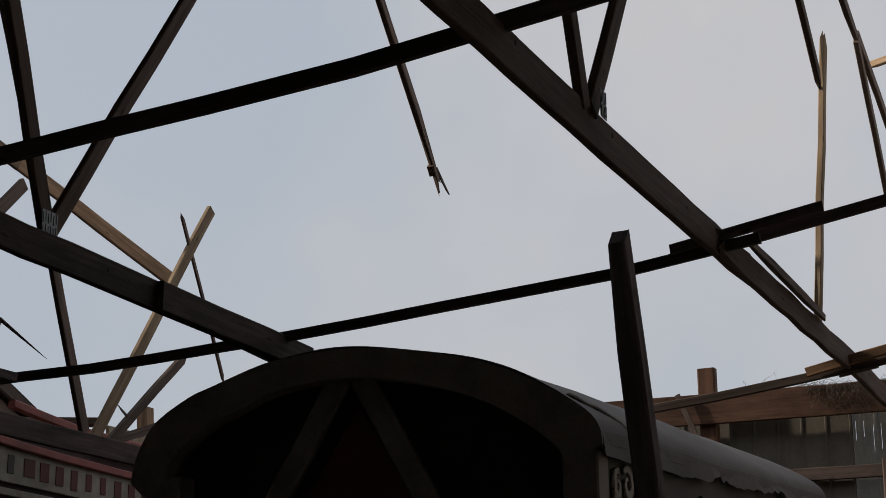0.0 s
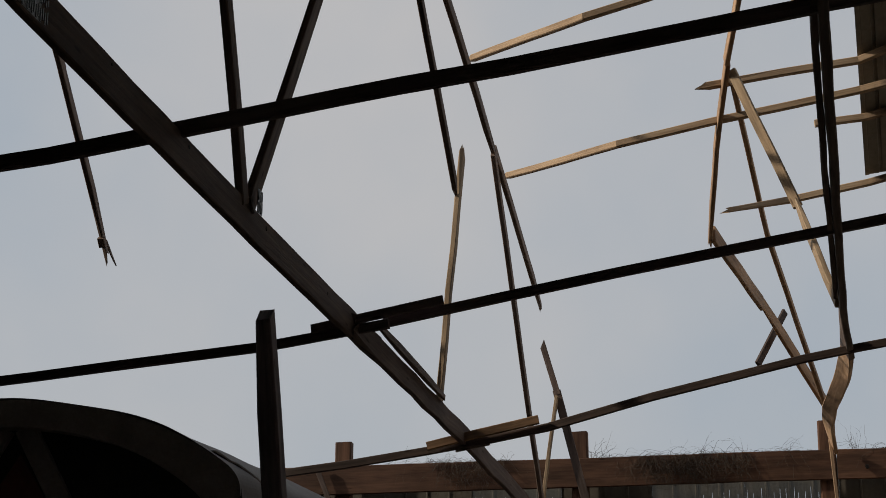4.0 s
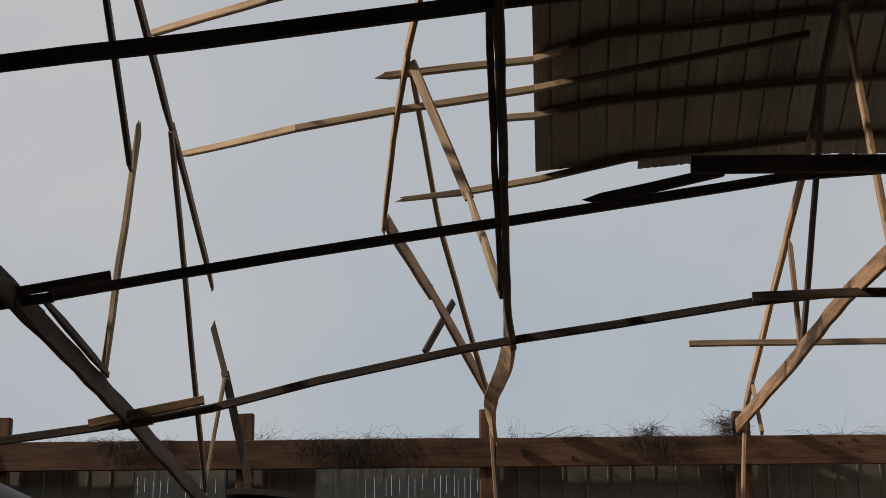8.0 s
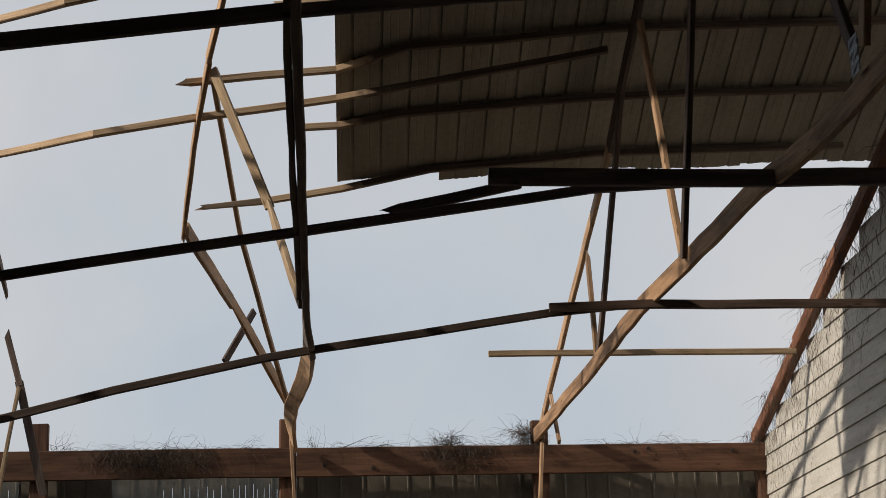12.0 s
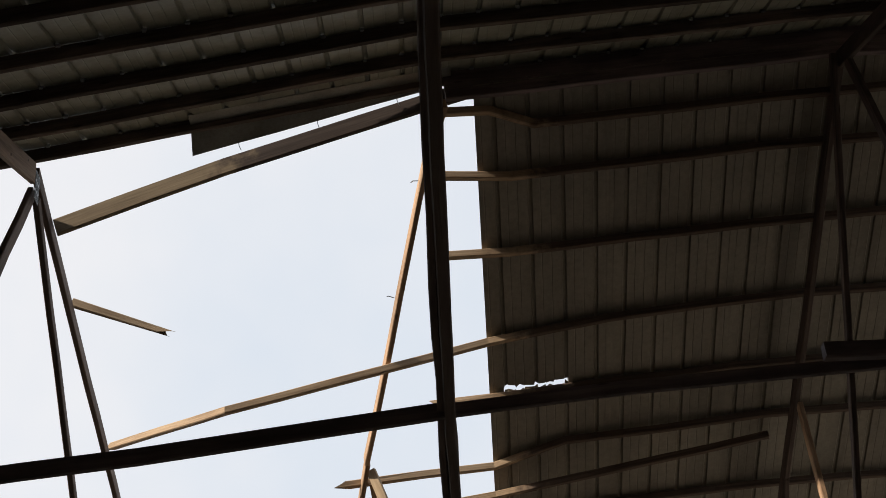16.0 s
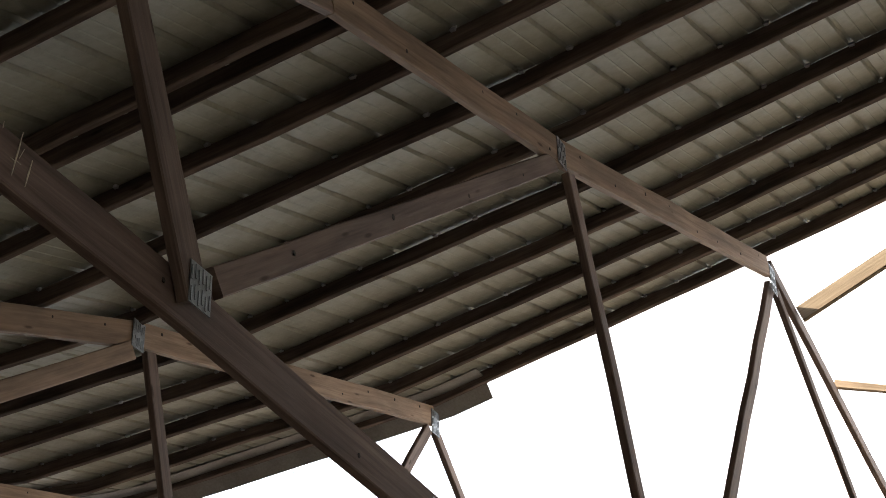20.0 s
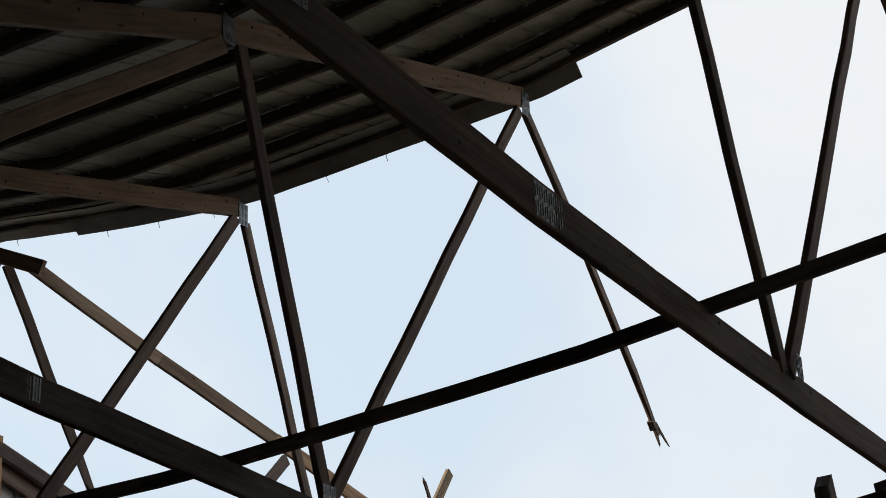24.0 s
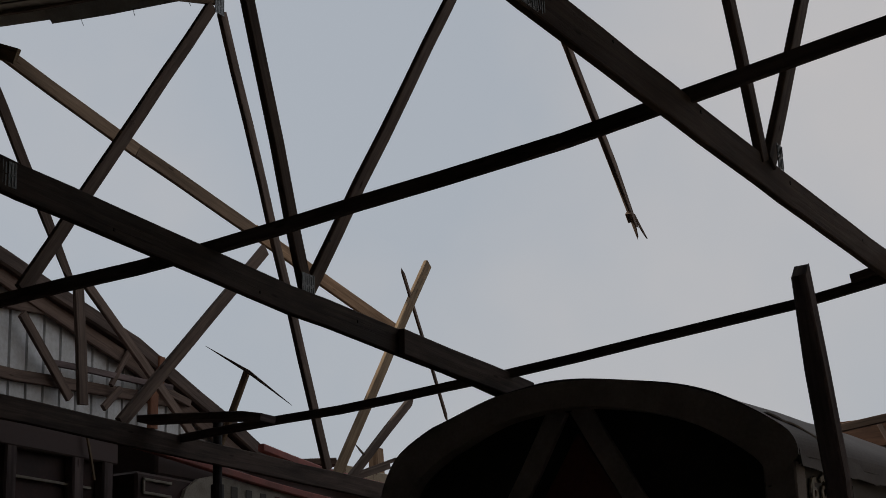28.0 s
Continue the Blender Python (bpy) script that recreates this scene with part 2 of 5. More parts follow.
clear_sheet = painted("clear_plastic_sheet", (0.15, 0.134, 0.106), (0.082, 0.073, 0.057), 3.0, 0.2, 0.0, 0.7, (6, 1, 0.6))
clear_sheet.node_tree.nodes["Principled BSDF"].inputs["Transmission Weight"].default_value = 0.15
white_siding = painted("peeling_white_siding", (0.61, 0.595, 0.56), (0.37, 0.345, 0.305), 1.8, 0.75, 0.0, 0.9, (1, 0.7, 5), 0.004, (0.33, 0.29, 0.24))
white_sheet = painted("white_metal_sheet", (0.64, 0.655, 0.67), (0.42, 0.42, 0.41), 1.5, 0.5, 0.1, 0.7, (3, 1, 0.5))
canvas_mat = painted("grey_brown_wagon_roof", (0.135, 0.118, 0.112), (0.075, 0.066, 0.063), 3.0, 0.7, 0.0, 0.8)
wagon_paint = painted("dark_wagon_paint", (0.10, 0.088, 0.078), (0.05, 0.044, 0.04), 3.0, 0.6, 0.0, 0.8)
wagon_trim = painted("worn_grey_trim", (0.34, 0.295, 0.27), (0.18, 0.155, 0.14), 4.0, 0.65, 0.0, 0.8)
oxblood = painted("oxblood_panel", (0.16, 0.035, 0.028), (0.09, 0.022, 0.018), 3.0, 0.6)
maroon = painted("dark_maroon_paint", (0.075, 0.03, 0.026), (0.035, 0.02, 0.018), 4.0, 0.65)
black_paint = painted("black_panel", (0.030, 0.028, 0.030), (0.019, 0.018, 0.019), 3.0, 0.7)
red_trim = painted("faded_red_trim", (0.42, 0.12, 0.10), (0.24, 0.09, 0.075), 5.0, 0.6)
cream = painted("cream_lettering", (0.44, 0.395, 0.33), (0.26, 0.23, 0.185), 6.0, 0.6)
vine_mat = painted("dry_vine", (0.085, 0.060, 0.043), (0.045, 0.031, 0.022), 8.0, 0.9)
muted_tan_timber = wood("muted_tan_timber", (0.16, 0.089, 0.049), (0.315, 0.19, 0.108), (0.41, 0.27, 0.165), stain=0.55)
# Darker brown copy of the timber, with shade put into its colour.
shade_brown_timber = wood("shade_dark_brown_timber", (0.055, 0.039, 0.033), (0.112, 0.080, 0.067), (0.162, 0.119, 0.099), stain=0.5)
# Sun on the open end and shade under the sheets, both painted in.
edge_timber = half_sunlit("purlin_timber_sunlit_at_its_open_end", ((0.21, 0.14, 0.088), (0.41, 0.29, 0.185), (0.53, 0.41, 0.275)), ((0.050, 0.033, 0.025), (0.105, 0.072, 0.054), (0.155, 0.11, 0.083)), 0.85)
# Ridge board: shade at its roof end is put into the colour.
ridge_timber = half_sunlit("ridge_timber_shaded_at_its_roof_end", ((0.105, 0.078, 0.050), (0.20, 0.152, 0.100), (0.27, 0.215, 0.145)), ((0.028, 0.020, 0.017), (0.055, 0.040, 0.034), (0.085, 0.063, 0.053)), -1.15)
gravel = painted("barn_floor_dirt", (0.36, 0.31, 0.25), (0.23, 0.195, 0.155), 1.2, 0.95, 0, 0.8, (1, 1, 1), 0.02)

spotted = painted("rust_spotted_cream", (0.42, 0.36, 0.25), (0.30, 0.24, 0.16), 5.0, 0.7, 0.0, 0.8, (1, 1, 1), 0.002, (0.12, 0.05, 0.03))


# ---- mesh helpers ----
def flat(data, material):
    data.materials.append(material)
    return data


def thing(name, base, label, category, group=""):
    ob = new(name)
    ob.empty_display_size = 0.1
    ob.location = base
    return tagged(ob, label, category, group)


def adopt(ob, parent):
    ob.parent = parent
    inv = Matrix.Identity(4)
    p = parent
    while p is not None:
        inv = inv @ Matrix.Translation(p.location if p.data is None else (0, 0, 0)).inverted()
        p = p.parent
    ob.matrix_parent_inverse = inv
    return ob


def part(name, data, material, parent, label=""):
    """Links a mesh or a bmesh, in world coordinates, as one part under a thing or under a part."""
    if isinstance(data, bmesh.types.BMesh):
        me = bpy.data.meshes.new(name)
        data.to_mesh(me)
        data.free()
    else:
        me = data
    if material and not me.materials:
        me.materials.append(material)
    ob = new(name, me)
    if parent is not None:
        adopt(ob, parent)
    if label:
        tagged(ob, label)
    return ob


def box_bm(x0, x1, y0, y1, z0, z1, bevel=0.0):
    bm = bmesh.new()
    bmesh.ops.create_cube(bm, size=1.0)
    for v in bm.verts:
        v.co = Vector((x0 + (v.co.x + 0.5) * (x1 - x0), y0 + (v.co.y + 0.5) * (y1 - y0), z0 + (v.co.z + 0.5) * (z1 - z0)))
    if bevel:
        bmesh.ops.bevel(bm, geom=list(bm.edges), offset=bevel, segments=1, affect="EDGES")
    return bm


def sweep(name, pts, w, h, up=(0, 0, 1), twist=None, ends="cc", wave=0.004, step=0.4, taper=(1, 1)):
    """A sawn board swept along points: chamfered section w x h, slightly uneven, with sawn (c), splintered (s) or pointed (p) ends. UV in metres."""
    P = [Vector(p) for p in pts]
    tw = twist or [0] * len(P)
    line, turn = [], []
    for i in range(len(P) - 1):
        k = max(1, int((P[i + 1] - P[i]).length / step))
        for j in range(k):
            line.append(P[i].lerp(P[i + 1], j / k))
            turn.append(tw[i] + (tw[i + 1] - tw[i]) * j / k)
    line.append(P[-1])
    turn.append(tw[-1])
    rng = random.Random(hash(tuple(round(c * 50) for p in (pts[0], pts[-1]) for c in p)))
    c = min(w, h) * 0.12
    ring = [(-w / 2 + c, -h / 2), (w / 2 - c, -h / 2), (w / 2, -h / 2 + c), (w / 2, h / 2 - c), (w / 2 - c, h / 2), (-w / 2 + c, h / 2), (-w / 2, h / 2 - c), (-w / 2, -h / 2 + c)]
    rim = [0.0]
    for a, b in zip(ring, ring[1:] + ring[:1]):
        rim.append(rim[-1] + math.hypot(a[0] - b[0], a[1] - b[1]))
    verts, faces, uvs = [], [], []
    along = 0.0
    frames = []
    for i, p in enumerate(line):
        d = (line[min(i + 1, len(line) - 1)] - line[max(i - 1, 0)]).normalized()
        u = Vector(up)
        if abs(d.dot(u)) > 0.985:
            u = Vector((0, 1, 0))
        s = d.cross(u).normalized()
        u = s.cross(d).normalized()
        a = radians(turn[i])
        s, u = s * math.cos(a) + u * math.sin(a), u * math.cos(a) - s * math.sin(a)
        frames.append((p, d, s, u))
    dists = [0.0]
    for a, b in zip(line, line[1:]):
        dists.append(dists[-1] + (b - a).length)
    for i, (p, d, s, u) in enumerate(frames):
        off = s * rng.uniform(-wave, wave) + u * rng.uniform(-wave, wave)
        mid_t = i / (len(frames) - 1)
        thin = min(1.0, taper[0] + (1 - taper[0]) * 2 * mid_t, taper[1] + (1 - taper[1]) * 2 * (1 - mid_t))
        for k, (a, b) in enumerate(ring):
            a, b = a * thin, b * thin
            q = p + off + s * a + u * b
            end = ends[0] if i == 0 else ends[1] if i == len(frames) - 1 else "c"
            sign = -1 if i == 0 else 1
            if end == "s":
                reach = (0.0, 0.20, 0.07, 0.13)[((k + 1) // 2 + int(abs(p.x + p.y) * 7)) % 4]
                q += d * sign * (reach + rng.uniform(-0.04, 0.03)) * min(1.0, max(w, h) / 0.09)
                q -= (s * a + u * b) * (0.35 if reach > 0.1 else 0.0)
            elif end == "p":
                q += d * sign * (0.0 if b > 0 else -0.07) - s * a * 0.25
            else:
                q += d * sign * rng.uniform(-0.003, 0.003) if i in (0, len(frames) - 1) else Vector()
            verts.append(q)
    for i in range(len(frames) - 1):
        for k in range(8):
            a, b = i * 8 + k, i * 8 + (k + 1) % 8
            faces.append((a, b, b + 8, a + 8))
            uvs.append(((dists[i], rim[k]), (dists[i], rim[k + 1]), (dists[i + 1], rim[k + 1]), (dists[i + 1], rim[k])))
    n = len(frames)
    for i, end, order in ((0, ends[0], -1), (n - 1, ends[1], 1)):
        p, d, s, u = frames[i]
        ids = [i * 8 + k for k in range(8)][::order]
        if end == "s":
            sign = -1 if i == 0 else 1
            verts.append(p - d * sign * 0.06)
            mid = len(verts) - 1
            for a, b in zip(ids, ids[1:] + ids[:1]):
                faces.append((a, b, mid))
                uvs.append(((dists[i], 0), (dists[i], 0.01), (dists[i], 0.02)))
        else:
            faces.append(tuple(ids))
            uvs.append(tuple((dists[i] + ring[k % 8][0], ring[k % 8][1]) for k in range(8)))
    me = bpy.data.meshes.new(name)
    me.from_pydata([tuple(v) for v in verts], [], faces)
    lay = me.uv_layers.new(name="grain")
    flatuv = [c for f in uvs for uv in f for c in uv]
    lay.data.foreach_set("uv", flatuv)
    me.update()
    return me


def beam(parent, name, p0, p1, w=0.038, h=0.089, mat=None, ends="cc", up=(0, 0, 1), label="", twist=None):
    return part(name, sweep(name, [p0, p1], w, h, up, twist, ends), mat or timber, parent, label)


def bent(parent, name, pts, w, h, twist=None, mat=None, ends="cc"):
    return part(name, sweep(name, pts, w, h, (0, 0, 1), twist, ends, step=0.3), mat or timber, parent)


def run(name, pts, w, h, mat, label, category, group="", ends="cc", twist=None, taper=(1, 1)):
    ob = part(name, sweep(name, pts, w, h, (0, 0, 1), twist, ends, taper=taper), mat, None)
    return tagged(ob, label, category, group)


def nail_plate(parent, p, w, h, side=1, mat=None):
    """A toothed steel plate on the side of a joint: thin sheet with rows of punched slots standing proud."""
    x = p[0] + side * 0.022
    bm = box_bm(x - 0.0015, x + 0.0015, p[1] - w / 2, p[1] + w / 2, p[2] - h / 2, p[2] + h / 2)
    nx, nz = max(4, int(w / 0.016)), max(2, int(h / 0.06))
    for i in range(nx):
        for j in range(nz):
            cy, cz = p[1] - w / 2 + (i + 0.5) * w / nx, p[2] - h / 2 + (j + 0.5) * h / nz + (0.08 if i % 2 else -0.08) * h / nz
            r = bmesh.ops.create_cube(bm, size=1.0)
            for v in r["verts"]:
                v.co = Vector((x + side * (0.002 + v.co.x * 0.004), cy + v.co.y * 0.006, cz + v.co.z * 0.044))
    return part("nail_plate", bm, steel, parent, "galvanised toothed nail plate")


def nail(parent, p, d, r=0.0025, length=0.07):
    """A bent nail left sticking out of the wood."""
    q = Vector(p) + Vector(d) * length * 0.6
    me = sweep("nail", [p, tuple(q), tuple(q + Vector(d) * length * 0.4 + Vector((0.012, 0, -0.012)))], r * 2, r * 2, wave=0, step=1.0)
    return part("nail", me, steel, parent)


stain_mat = painted("rusty_nail_stain", (0.03, 0.02, 0.015), (0.02, 0.014, 0.01), 30, 0.9)
stain_mesh = bpy.data.meshes.new("nail_head")
stain_mesh.from_pydata([(0.0, 0.0, 0.0)] + [(0.0, 0.008 * math.cos(a * math.pi / 4), 0.010 * math.sin(a * math.pi / 4)) for a in range(8)] + [(-0.002, 0.009 * math.cos(a * math.pi / 4), 0.011 * math.sin(a * math.pi / 4)) for a in range(8)], [], [(0, 1 + i, 1 + (i + 1) % 8) for i in range(8)] + [(1 + i, 9 + i, 9 + (i + 1) % 8, 1 + (i + 1) % 8) for i in range(8)])
stain_mesh.materials.append(stain_mat)


def nail_row(parent, p0, p1, count, off):
    """Rusty nail heads along the side of a chord."""
    rng = random.Random(count + int(p0[1] * 10))
    a, b = Vector(p0), Vector(p1)
    for i in range(count):
        q = a.lerp(b, (i + 0.5 + rng.uniform(-0.12, 0.12)) / count)
        ob = part("nail_head", stain_mesh, None, parent)
        s = rng.uniform(0.6, 1.15)
        ob.matrix_basis = Matrix.Translation(q + Vector((0.0225, 0, rng.choice((-off, off, off)) + rng.uniform(-0.008, 0.008)))) @ Matrix.Diagonal((1, s, s, 1))


def bolt_hole(p):
    """A rusty bolt head in the header plank that lies nearest."""
    plank = [o for o in bpy.data.objects if o.name.startswith("header_plank")]
    host = min(plank, key=lambda o: min(abs(v.co.x - p[0]) for v in o.data.vertices))
    bm = bmesh.new()
    bmesh.ops.create_cone(bm, cap_ends=True, segments=8, radius1=0.022, radius2=0.018, depth=0.012)
    bmesh.ops.transform(bm, matrix=pose(p[0], p[1], p[2], 90, 0, 0), verts=bm.verts)
    part("bolt", bm, stain_mat, host, "rusty bolt head")


chalk = painted("pale_scratched_wood", (0.75, 0.68, 0.55), (0.35, 0.29, 0.22), 40.0, 0.9)


def scratch(parent, p, q):
    """A thin bare scratch on the side of a board."""
    part("scratch", sweep("scratch", [p, q], 0.003, 0.004, up=(1, 0, 0), wave=0.0006, step=0.02, taper=(0.4, 0.4)), chalk, parent, "pale scratch in the wood")




# ---- the large structure ----
CZ = 1.6
RIDGE_Y, FAR_K = 9.45, 0.42
RIDGE = [(-13, 5.9), (-9.6, 5.74), (-8.6, 5.6), (-7.2, 5.47), (-4.75, 5.62), (-2.31, 6.08), (0.3, 6.6), (2.93, 6.88), (5.2, 6.98), (7, 7.0)]
NEAR_K = [(-13, 0.29), (-7.2, 0.29), (-4.75, 0.325), (-2.31, 0.372), (0.3, 0.385), (2.93, 0.40), (7, 0.40)]
NEAR_BEND = [(-13, 0.06), (-7.2, 0.06), (-4.75, 0.05), (-2.31, 0.0), (7, 0.0)]
WALL_Y, PLATE_Z = 17.4, 4.742


def along(table, x):
    for (a, za), (b, zb) in zip(table, table[1:]):
        if x <= b:
            return za + (zb - za) * max(0.0, (x - a) / (b - a))
    return table[-1][1]


def ridge_z(x):
    """The sagging ridge line."""
    return along(RIDGE, x) + CZ


def near_z(x, y):
    """The near slope, with a slight kink where the fallen trusses drag it down."""
    return ridge_z(x) + 0.15 - along(NEAR_K, x) * (RIDGE_Y - y) - along(NEAR_BEND, x) * max(0.0, 6.3 - y)


def far_z(x, y):
    return ridge_z(x) - FAR_K * (y - RIDGE_Y)


def ribbed_sheet(name, x0, width, y0, y1, height, rows, rag=0.0, seed=0, skew=0.0, slit=None):
    """One roofing sheet: trapezoid ribs every 0.229 m, following the sagging roof; rag: how torn its lower edge is."""
    rng = random.Random(seed)
    prof = []
    ribs = max(1, round(width / 0.2285))
    for k in range(ribs):
        a = x0 + k * width / ribs
        prof += [(a, 0), (a + 0.030, 0), (a + 0.036, 0.003), (a + 0.042, 0), (a + 0.110, 0), (a + 0.118, 0.020), (a + 0.136, 0.020), (a + 0.144, 0), (a + 0.190, 0), (a + 0.196, 0.003), (a + 0.202, 0)]
    prof.append((x0 + width + 0.02, 0))
    verts, faces = [], []
    low = [rng.uniform(-rag, rag) for _ in prof]
    steps = [y0 + (y1 - y0) * j / rows for j in range(rows + 1)]
    if slit:
        steps = sorted(steps + [slit[0], slit[0] + 0.032])
    rows = len(steps) - 1
    for j, base in enumerate(steps):
        for i, (x, dz) in enumerate(prof):
            y = base + (low[i] if j == rows else 0.0)
            if slit and base in (slit[0], slit[0] + 0.032):
                y += rng.uniform(-0.018, 0.018)
            x += skew * (y - y0)
            verts.append((x, y, height(x, y) + dz * (0.2 if j == rows and rag else 1.0) + 0.006 * math.sin(x * 3.1 + y * 1.7)))
    n = len(prof)
    for j in range(rows):
        for i in range(n - 1):
            if slit and steps[j] == slit[0] and slit[1] < prof[i][0] < slit[2]:
                continue
            faces.append((j * n + i, j * n + i + 1, (j + 1) * n + i + 1, (j + 1) * n + i))
    me = bpy.data.meshes.new(name)
    me.from_pydata(verts, [], faces)
    me.update()
    return me


ground = part("ground", box_bm(-400, 400, -400, 600, -0.4, 0.0), gravel, None)
tagged(ground, "bare trodden dirt floor under and round the barn", "ground", kind="structure")

# near roof slope: sheets laid on purlins
roof_near = tagged(new("roof_near"), "ribbed metal roof slope seen from below, still sheeted", "roof", kind="structure")
x = -12.434
while x < 5.1:
    part("roof_sheet", ribbed_sheet("roof_sheet", x, 0.914, -1.5, 4.10, lambda a, b: near_z(a, b) + 0.004, 6), near_sheet_paint, roof_near)
    part("roof_sheet", ribbed_sheet("roof_sheet", x + 0.002, 0.914, 4.06, RIDGE_Y + 0.09, near_z, 6), near_sheet_paint, roof_near)
    x += 0.914
purlin_y = [9.46, 8.88, 8.23, 7.56, 6.87, 6.14, 5.43, 4.79, 4.24, 4.08, 3.40, 2.71, 2.02, 1.33, 0.64, -0.05, -0.75]
for y in purlin_y:
    pts = [(x, y, near_z(x, y) - 0.049) for x in (-12.4, -9.6, -7.2, -4.75, -2.31, 0.3, 2.93, 5.1)]
    run("roof_purlin", pts, 0.038, 0.089, purlin_timber, "dusty timber purlin under the ribbed roof sheets", "purlin", "near slope purlins")
# ridge flashing: bent strips hanging off the ridge edge
for x0, x1, dy, dz, taper in ((-12.4, -8.80, 0.095, -0.060, 0), (-8.85, -4.37, 0.10, -0.092, 0), (-1.35, 0.35, 0.12, -0.122, 0.9)):
    bm = bmesh.new()
    rows = []
    n = int((x1 - x0) / 0.3) + 1
    for i in range(n + 1):
        x = x0 + (x1 - x0) * i / n
        w = 0.006 * math.sin(i * 2.1)
        z = ridge_z(x) + 0.10
        c = 1 - taper * i / n
        rows.append([bm.verts.new(c) for c in ((x, RIDGE_Y - 0.12, z + 0.01), (x, RIDGE_Y + 0.02, z + 0.012), (x, RIDGE_Y + 0.04 + dy * c + w, z + dz * c + w), (x, RIDGE_Y + 0.038 + dy * c + w, z + dz * c - 0.006 + w), (x, RIDGE_Y + 0.016, z + 0.004), (x, RIDGE_Y - 0.12, z + 0.004))])
    for a, b in zip(rows, rows[1:]):
        for q in range(6):
            bm.faces.new((a[q], a[(q + 1) % 6], b[(q + 1) % 6], b[q]))
    bm.faces.new(rows[0][::-1])
    bm.faces.new(rows[-1])
    strip = part("ridge_flashing", bm, flash_paint, None)
    for k in range(int((x1 - x0) / 0.52)):
        x = x0 + 0.3 + k * 0.52
        c = 1 - taper * (x - x0) / (x1 - x0)
        nail(strip, (x, RIDGE_Y + 0.035 + dy * c, ridge_z(x) + 0.105 + dz * c), (0.1 * (-1) ** k, 0.15, -1), 0.002, 0.05)
    tagged(strip, "loose grey metal flashing strip hanging at the ridge", "flashing", "ridge flashings")

# far roof slope: only the sheets towards the end wall are left
roof_far = tagged(new("roof_far"), "remaining ribbed metal sheets of the torn roof slope", "roof", kind="structure")
x = 0.492
k = 0
while x < 6.2:
    part("roof_sheet", ribbed_sheet("roof_sheet", x, 0.914, RIDGE_Y - 0.02, 13.9 + 0.02 * (k % 2) + 0.07 * min(k, 2), far_z, 6, 0.006, k, 0.0505 - 0.011 * k, (11.92, 0.60, 1.08) if k == 0 else None), sheet_paint, roof_far)
    x += 0.914
    k += 1

# ridge cap over the sheeted end
run("ridge_board", [(x, RIDGE_Y + 0.01, ridge_z(x) + 0.06) for x in (0.30, 1.6, 2.93, 4.2, 5.2)], 0.05, 0.26, dark_timber, "dark ridge board under the sheeted roof", "board")

# near wall, behind the camera
part("wall_near", box_bm(-12.4, 5.3, -1.45, -1.30, 0.0, 3.55), wall_sheet_mat, None)
tagged(bpy.data.objects["wall_near"], "plain olive sheet wall closing the barn", "wall", kind="structure")

# far long wall: posts, header plank, translucent sheets
wall_far = tagged(new("wall_far"), "long barn wall of ribbed sheets behind posts", "wall", kind="structure")
def wall_panel(x0, slots):
    """A wall sheet 0.914 wide with shallow ribs; slots: places of narrow vertical slits, added to let the sky through
    as bright streaks.
    """
    cols = [x0]
    for i in range(4):
        r = x0 + i * 0.2285
        cols += [r + 0.196, r + 0.202, r + 0.216, r + 0.222]
    cols.append(x0 + 0.914)
    for c, *_ in slots:
        cols += [c - 0.0014, c + 0.0014]
    cols.sort()
    verts, faces = [], []

    def depth(x):
        f = (x - x0) % 0.2285
        return 0.009 * max(0.0, 1.0 - max(0.0, abs(f - 0.209) - 0.007) / 0.006)

    for p, q in zip(cols, cols[1:]):
        cuts = [(0.0, 4.70)]
        for c, lo, hi in slots:
            if p < c < q:
                cuts = [(0.0, lo), (hi, 4.70)]
        for z0, z1 in cuts:
            n = len(verts)
            verts += [(p, WALL_Y + 0.12 - depth(p), z0), (q, WALL_Y + 0.12 - depth(q), z0), (q, WALL_Y + 0.12 - depth(q), z1), (p, WALL_Y + 0.12 - depth(p), z1)]
            faces.append((n, n + 1, n + 2, n + 3))
    me = bpy.data.meshes.new("wall_sheet")
    me.from_pydata(verts, [], faces)
    return part("wall_sheet", me, clear_sheet if slots else wall_sheet_mat, wall_far)


rng = random.Random(4)
for i in range(20):
    x = -12.35 + i * 0.9142
    # Made-up slits give the clear sheets their bright vertical streaks.
    streak_slits = {10: 11, 12: 6, 13: 14}.get(i, 0)
    spots = [x + (0.02 if i != 12 else 0.5) + k * (0.86 if i != 12 else 0.38) / max(streak_slits, 1) + rng.uniform(0.0, 0.03) for k in range(streak_slits)]
    wall_panel(x, [(c, 4.40 - rng.uniform(0.12, 0.30), 4.42 - rng.uniform(0.0, 0.06)) for c in spots if min(abs((c - x) % 0.2285 - m) for m in (0.196, 0.202, 0.216, 0.222)) > 0.004])
for i, x in enumerate((-11.86, -9.42, -6.98, -4.54, -2.09, 0.355, 2.91)):
    tagged(part("wall_post", sweep("wall_post", [(x, WALL_Y, -0.02), (x, WALL_Y, 5.0 + 0.02 * (i % 3))], 0.17, 0.12, up=(0, 1, 0)), red_timber, None), "square reddish wall post standing above the header plank", "post", "wall posts")
tagged(part("corner_post", sweep("corner_post", [(5.22, WALL_Y, -0.02), (5.22, WALL_Y, 4.6)], 0.15, 0.15, up=(0, 1, 0)), red_timber, None), "reddish corner post at the end wall", "post")
